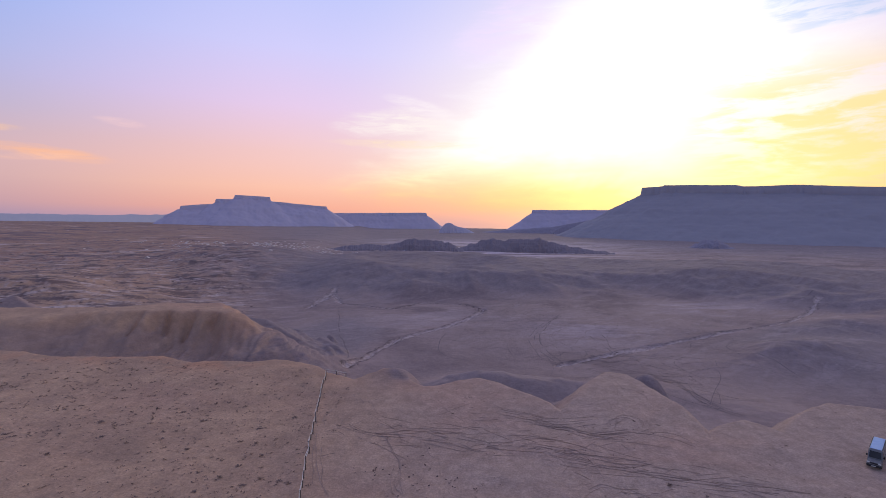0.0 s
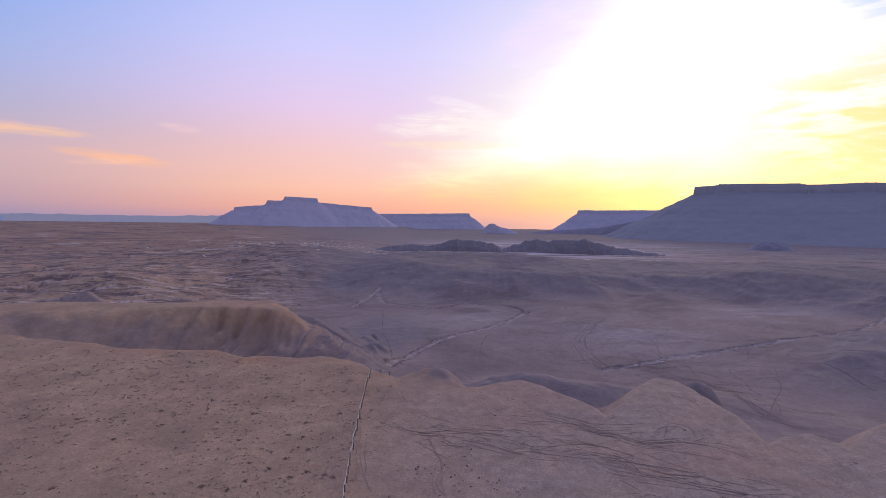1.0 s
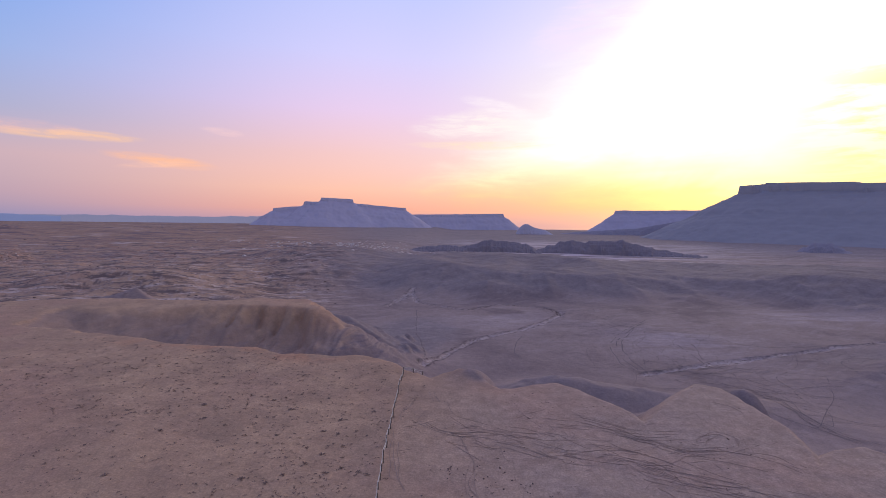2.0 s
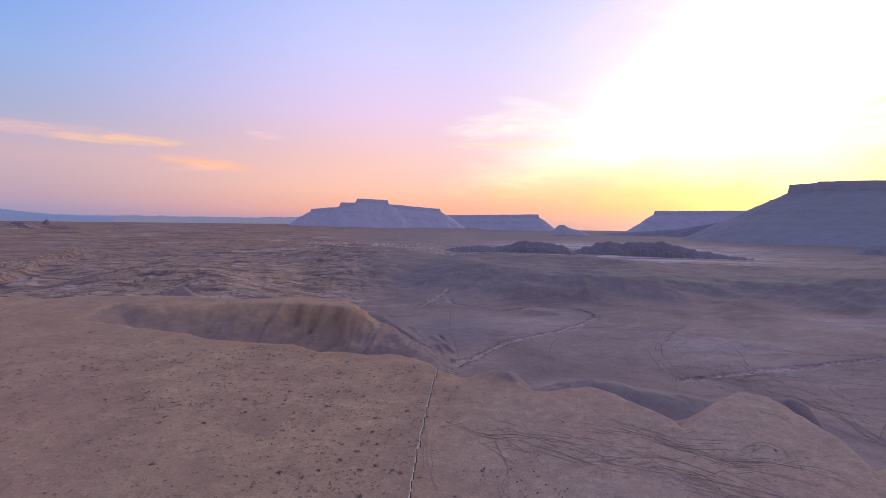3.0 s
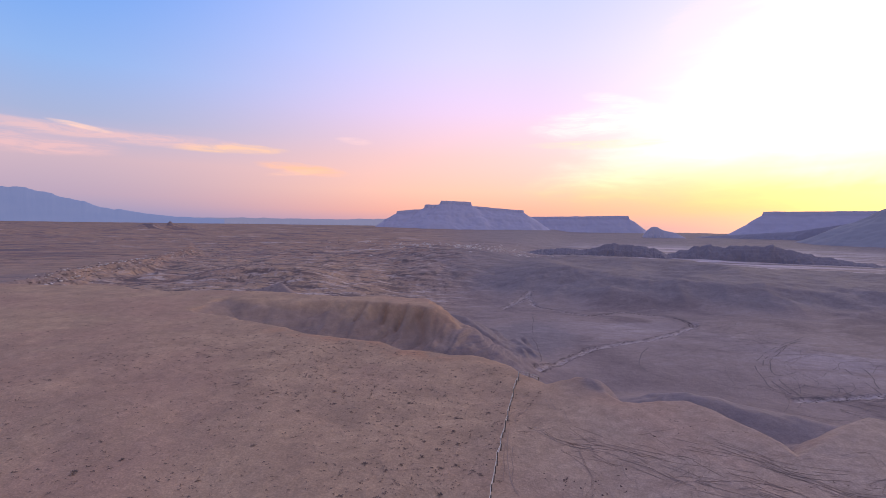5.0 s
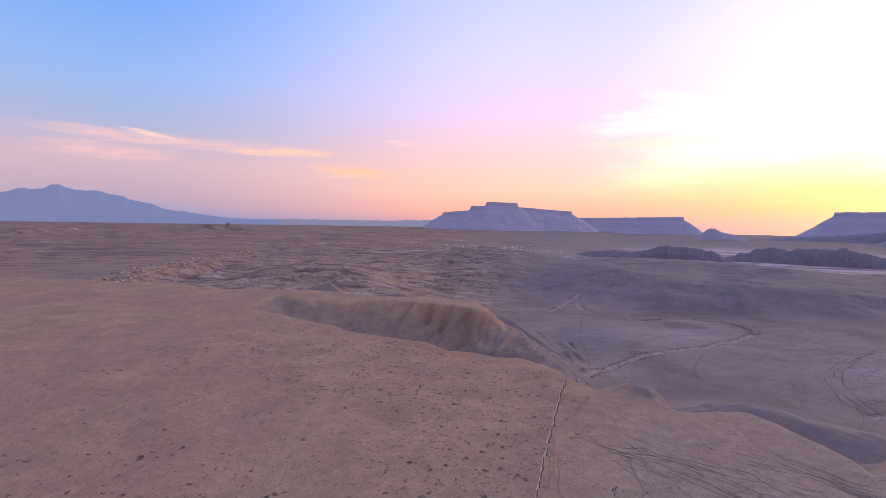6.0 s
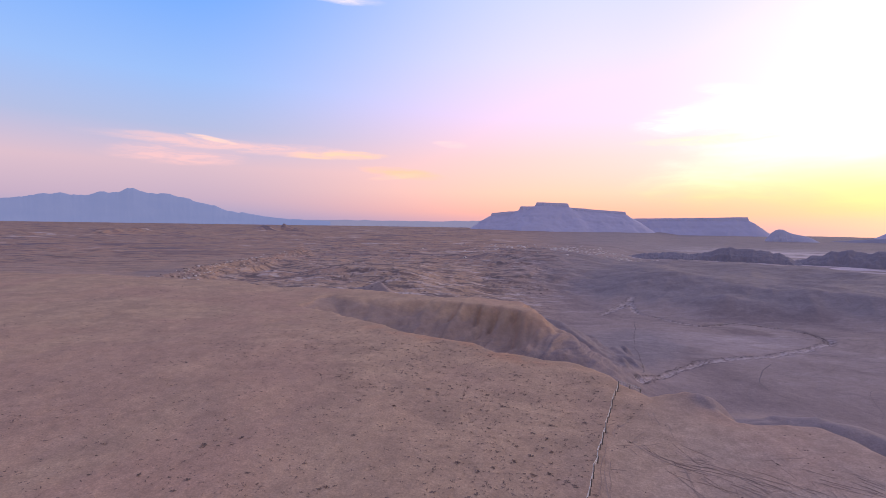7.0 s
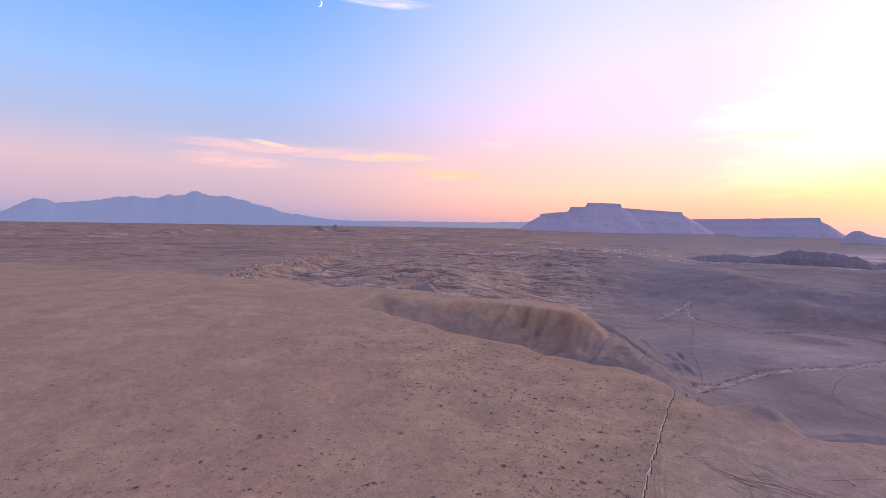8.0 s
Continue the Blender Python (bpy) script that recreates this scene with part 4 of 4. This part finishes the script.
def wheel_part(x, y, van):
    bm = bmesh.new()
    bmesh.ops.create_cone(bm, cap_ends=True, segments=20, radius1=0.4, radius2=0.4, depth=0.28, matrix=pose(x, y, 0.4, 0, 90, 0))
    bmesh.ops.bevel(bm, geom=[e for e in bm.edges if len(e.link_faces) == 2 and abs(e.calc_face_angle(0)) > 1.2], offset=0.05, segments=2, affect="EDGES")
    wheel = part("wheel", bm, RUBBER, van)
    side = 1 if x > 0 else -1
    bm = bmesh.new()
    bmesh.ops.create_cone(bm, cap_ends=True, segments=14, radius1=0.23, radius2=0.18, depth=0.06, matrix=pose(x + side * 0.15, y, 0.4, 0, 90 * side, 0))
    part("rim", bm, PAINT, wheel, "silver wheel rim")


def hood_shape():
    """Short rounded bonnet that falls to the nose."""
    bm = box(1.78, 1.15, 0.72, (0, -3.1, 0.5), 0.09, 0.92)
    for v in bm.verts:
        if v.co.z > 0.9:
            v.co.z -= max(0.0, (-v.co.y - 2.6)) * 0.22
    return bm


def van_shell():
    """Tall van body with a raked front edge and eased corners."""
    bm = box(1.84, 6.9, 2.1, (0, 0.9, 0.5), 0.0, 0.93)
    for v in bm.verts:
        if v.co.y < -2 and v.co.z > 1.5:
            v.co.y += 0.75
    bmesh.ops.bevel(bm, geom=bm.edges[:], offset=0.1, segments=3, affect="EDGES")
    return bm


def build_van(m):
    """Silver high-roof camper van, nose along -y; its roof has sky reflection painted in blue."""
    van = empty("camper_van", m, "grey high-roof camper van with sky-tinted roof parked on bench", "van")
    body = part("body", van_shell(), PAINT, van)
    part("bonnet", hood_shape(), PAINT, van)
    part("roof", box(1.44, 6.0, 0.07, (0, 1.28, 2.585), 0.03), ROOF, van, "pale roof coloured with the blue of reflected sky")
    part("windshield", box(1.5, 0.05, 0.98, (0, -2.36, 1.36), 0.012, 0.92, 0.5), GLASS, van, "dark raked windshield")
    for side in (-1, 1):
        part("roof_rail", box(0.07, 5.7, 0.09, (side * 0.79, 1.28, 2.6), 0.02), TRIM, van, "dark roof rail")
        part("side_window", box(0.03, 0.85, 0.55, (side * 0.895, -1.1, 1.5), 0.012, 1.0, 0.1), GLASS, body, "dark cab window")
        part("rear_window", box(0.03, 1.3, 0.5, (side * 0.88, 1.4, 1.6), 0.012), GLASS, body, "dark side window")
        part("door_handle", box(0.03, 0.2, 0.045, (side * 0.925, -0.75, 1.2), 0.01), TRIM, body)
        part("mirror", box(0.22, 0.14, 0.34, (side * 1.04, -1.85, 1.35), 0.04), TRIM, van)
        part("headlight", box(0.34, 0.1, 0.26, (side * 0.68, -3.66, 0.86), 0.04), LAMP, van, "clear headlight")
        part("tail_light", box(0.12, 0.05, 0.5, (side * 0.78, 4.36, 0.95), 0.02), RED, van, "red tail light")
        part("side_trim", box(0.04, 3.4, 0.14, (side * 0.925, 0.5, 0.72), 0.015), TRIM, body)
    part("grille", box(0.95, 0.08, 0.22, (0, -3.68, 0.84), 0.02), TRIM, van, "dark radiator grille")
    part("bumper", box(1.8, 0.3, 0.34, (0, -3.66, 0.36), 0.08), TRIM, van)
    part("rear_bumper", box(1.76, 0.2, 0.24, (0, 4.4, 0.42), 0.05), TRIM, van)
    part("number_plate", box(0.5, 0.02, 0.12, (0, -3.83, 0.48)), LAMP, van, "plain pale plate")
    part("chassis", box(1.4, 7.2, 0.16, (0, 0.45, 0.4), 0.02), TRIM, van)
    for x in (-0.78, 0.78):
        for y in (-2.55, 2.5):
            wheel_part(x, y, van)
    return van


build_van(pose(71.2, 75.6, at(71.2, 75.6) - 0.02, 0, 0, -47))

# ---- scrub and stones ----


def tuft(rng, blades):
    """A low dry bush: stems with narrow leaf clumps, uneven and open."""
    verts, faces = [], []
    for i in range(blades):
        a, lean = rng.uniform(0, 6.28), rng.uniform(0.2, 1.15)
        base = Vector((math.cos(a), math.sin(a), 0)) * rng.uniform(0, 0.25)
        tip = base + Vector((math.cos(a) * math.sin(lean), math.sin(a) * math.sin(lean), math.cos(lean) * 0.8)) * rng.uniform(0.55, 1.0)
        side = Vector((-math.sin(a), math.cos(a), rng.uniform(-0.4, 0.4))) * rng.uniform(0.10, 0.22)
        mid = base.lerp(tip, 0.6) + Vector((0, 0, 0.08))
        k = len(verts)
        verts += [base, mid - side, tip, mid + side, mid + Vector((0, 0, 0.12))]
        faces += [(k, k + 1, k + 4), (k + 1, k + 2, k + 4), (k + 2, k + 3, k + 4), (k + 3, k, k + 4)]
    return verts, faces


def lump(rng):
    """An angular broken stone."""
    bm = bmesh.new()
    bmesh.ops.create_icosphere(bm, subdivisions=1, radius=1.0)
    k = [rng.uniform(0.6, 1.1) for _ in range(3)]
    for v in bm.verts:
        v.co *= rng.uniform(0.7, 1.15)
        v.co = Vector((v.co.x * k[0], v.co.y * k[1], max(v.co.z * 0.6 * k[2] + 0.2, -0.15)))
    verts, faces = [v.co.copy() for v in bm.verts], [tuple(v.index for v in f.verts) for f in bm.faces]
    bm.free()
    return verts, faces


def mesh_of(name, shape, mat):
    me = bpy.data.meshes.new(name)
    me.from_pydata([tuple(v) for v in shape[0]], [], shape[1])
    me.materials.append(mat)
    return me


def scatter(name, shapes, spots, mat, label, category):
    """Many small alike things joined into one: spots of x, y, size, turn, flatness."""
    verts, faces, k = [], [], 0
    shapes = [(np.array([tuple(v) for v in s[0]]), s[1]) for s in shapes]
    z = ground_z([s[0] for s in spots], [s[1] for s in spots])
    for i, ((x, y, size, turn, flat), h) in enumerate(zip(spots, z)):
        v, f = shapes[i % len(shapes)]
        c, s = math.cos(turn) * size, math.sin(turn) * size
        verts.append(np.stack([x + v[:, 0] * c - v[:, 1] * s, y + v[:, 0] * s + v[:, 1] * c, h + v[:, 2] * size * flat - 0.03 * size], -1))
        faces += [tuple(q + k for q in t) for t in f]
        k += len(v)
    me = bpy.data.meshes.new(name)
    me.from_pydata(np.concatenate(verts).tolist(), [], faces)
    me.materials.append(mat)
    return tagged(new(name, me), label, category, kind="stuff")


rng = random.Random(31)
spots, tries = [], 0
while len(spots) < 5200 and tries < 80000:
    tries += 1
    r, a = 48 * (330 / 48) ** rng.random(), radians(rng.uniform(-48, 92))
    x, y = -math.sin(a) * r, math.cos(a) * r
    dense = 0.34 + 0.2 * float(fbm(np.array(x), np.array(y), 30.0, 3, 90)) + 0.8 * math.exp(-((x + 76) / 46) ** 2 - ((y - 98) / 30) ** 2)
    if x > -24 + 0.03 * y:
        dense *= 0.10
    if rng.random() < dense and float(rim_distance(np.array(x), np.array(y))) < -2.0:
        size = min(0.75, 0.30 + rng.expovariate(1 / 0.12)) * (1.0 if r < 140 else 1.3) * (1 + 0.3 * math.exp(-((x + 72) / 38) ** 2 - ((y - 100) / 26) ** 2))
        spots.append((x, y, size, rng.uniform(0, 6.28), rng.uniform(0.3, 0.5)))
spots.sort(key=lambda s: -s[2] / math.hypot(s[0], s[1]))
bushes = [mesh_of("scrub_bush", tuft(rng, 13), SCRUB) for _ in range(6)]
for i, (x, y, size, turn, flat) in enumerate(spots[:290]):
    ob = new("scrub_bush", bushes[i % 6])
    ob.matrix_basis = Matrix.Translation((x, y, at(x, y) - 0.02)) @ Matrix.Rotation(turn, 4, "Z") @ Matrix.Diagonal((size, size, size * flat, 1))
    tagged(ob, "small dry dark scrub bush on the brown bench", "bush", "scrub on the bench")
scatter("low_scrub", [tuft(rng, 5) for _ in range(6)], spots[290:], SCRUB, "sparse low dry scrub dotted over the bench", "scrub")

lumps = [lump(rng) for _ in range(8)]
stone_meshes = [mesh_of("stone", s, DARK_STONE) for s in lumps]
for i in range(70):
    cx, cy, sd = rng.choice([(-1, 68, 3.0), (-10, 71, 1.5), (2, 100, 3.5), (8, 101, 3.5), (30, 84, 8.0), (-2, 72, 6.0)])
    x, y = rng.gauss(cx, sd), rng.gauss(cy, sd * 0.8)
    if float(rim_distance(np.array(x), np.array(y))) < -1.5:
        s = rng.uniform(0.10, 0.22)
        ob = new("stone", stone_meshes[i % 8])
        ob.matrix_basis = Matrix.Translation((x, y, at(x, y))) @ Matrix.Rotation(rng.uniform(0, 6.28), 4, "Z") @ Matrix.Scale(s, 4)
        tagged(ob, "small dark stone lying on the dry bench", "stone", "stones on the bench")


def along(line, wide, count, low, high, bank=0.0):
    """Spots strewn along a line, or along both banks of it."""
    out = []
    for _ in range(count):
        i = rng.randrange(len(line) - 1)
        t = rng.random()
        (ax, ay), (bx, by) = line[i], line[i + 1]
        n = math.hypot(bx - ax, by - ay)
        off = bank * rng.choice((-1, 1)) + rng.gauss(0, wide)
        slip = rng.gauss(0, wide)
        out.append((ax + (bx - ax) * t - (by - ay) / n * off + (bx - ax) / n * slip, ay + (by - ay) * t + (bx - ax) / n * off + (by - ay) / n * slip, rng.uniform(low, high), rng.uniform(0, 6.28), rng.uniform(0.5, 1.0)))
    return out


for line, wide in WASHES:
    n = int(len(line) * 34)
    scatter("wash_rubble", lumps, along(line, 1.5 * wide, n, 0.14, 0.45), STONE, "pale rubble strewn along the dry wash", "rubble")
    scatter("wash_rubble", lumps, along(line, 0.8 * wide, n, 0.2, 0.5, 3.6 * wide), DARK_STONE, "dark rubble strewn along the dry wash", "rubble")
SCARP = [(-352, 172), (-400, 205), (-436, 250), (-497, 345), (-606, 484)]
scatter("scarp_blocks", lumps, along(SCARP, 6.0, 260, 0.5, 1.5), STONE, "brown broken blocks below the eroded scarp", "rocks")
scatter("scarp_blocks", lumps, along(SCARP, 7.0, 170, 0.6, 1.7), PALE, "pale broken blocks below the eroded scarp", "rocks")
scatter("scarp_blocks", lumps, along(SCARP, 7.0, 330, 0.4, 1.3), DARK_STONE, "dark broken blocks below the eroded scarp", "rocks")
flats = []
for i in range(420):
    a, r = rng.gauss(19, 5.5), rng.gauss(1050, 110)
    p = way(a, 0) * r
    flats.append((p.x, p.y, rng.uniform(1.6, 5.2), rng.uniform(0, 6.28), rng.uniform(0.35, 0.65)))
scatter("pale_outcrops", lumps, flats, PALE, "pale rock outcrops scattered on the far flats", "rocks")
knobs = []
for i in range(700):
    a, r = rng.uniform(22, 88), 260 * (1400 / 260) ** rng.random()
    p = way(a, 0) * r
    if float(rim_distance(np.array(p.x), np.array(p.y))) > 20:
        knobs.append((p.x, p.y, rng.uniform(0.5, 1.2) * (0.6 + r / 700), rng.uniform(0, 6.28), rng.uniform(0.25, 0.55)))
scatter("badland_rocks", lumps, knobs, DARK_STONE, "dark low rocks scattered over the badlands", "rocks")

# ---- moon ----


def build_moon():
    """A thin waning crescent, bright limb to the right."""
    bm = bmesh.new()
    n, rad = 18, 26.0
    outer = [bm.verts.new((rad * math.sin(t), rad * math.cos(t), 0)) for t in (math.pi * i / n for i in range(n + 1))]
    inner = [bm.verts.new((rad * 0.55 * math.sin(t) + 0.3, rad * math.cos(t), 4.0 * math.sin(t))) for t in (math.pi * i / n for i in range(1, n))]
    line = [outer[0]] + inner + [outer[-1]]
    for i in range(n):
        loop = []
        for v in (outer[i], outer[i + 1], line[i + 1], line[i]):
            if v not in loop:
                loop.append(v)
        bm.faces.new(loop)
    m, q, b = material("moonlight")
    b.inputs["Base Color"].default_value = (0.6, 0.6, 0.6, 1)
    b.inputs["Emission Color"].default_value = (1.0, 0.98, 0.95, 1)
    b.inputs["Emission Strength"].default_value = 1.3
    ob = part("moon", bm, m)
    spot = way(55.1, 24.1) * 4700
    ob.matrix_basis = Matrix.Translation(spot) @ (-spot).to_track_quat("Z", "Y").to_matrix().to_4x4() @ pose(0, 0, 0, 0, 0, -20)
    tagged(ob, "thin bright crescent moon in the blue sky", "moon", kind="backdrop")


build_moon()
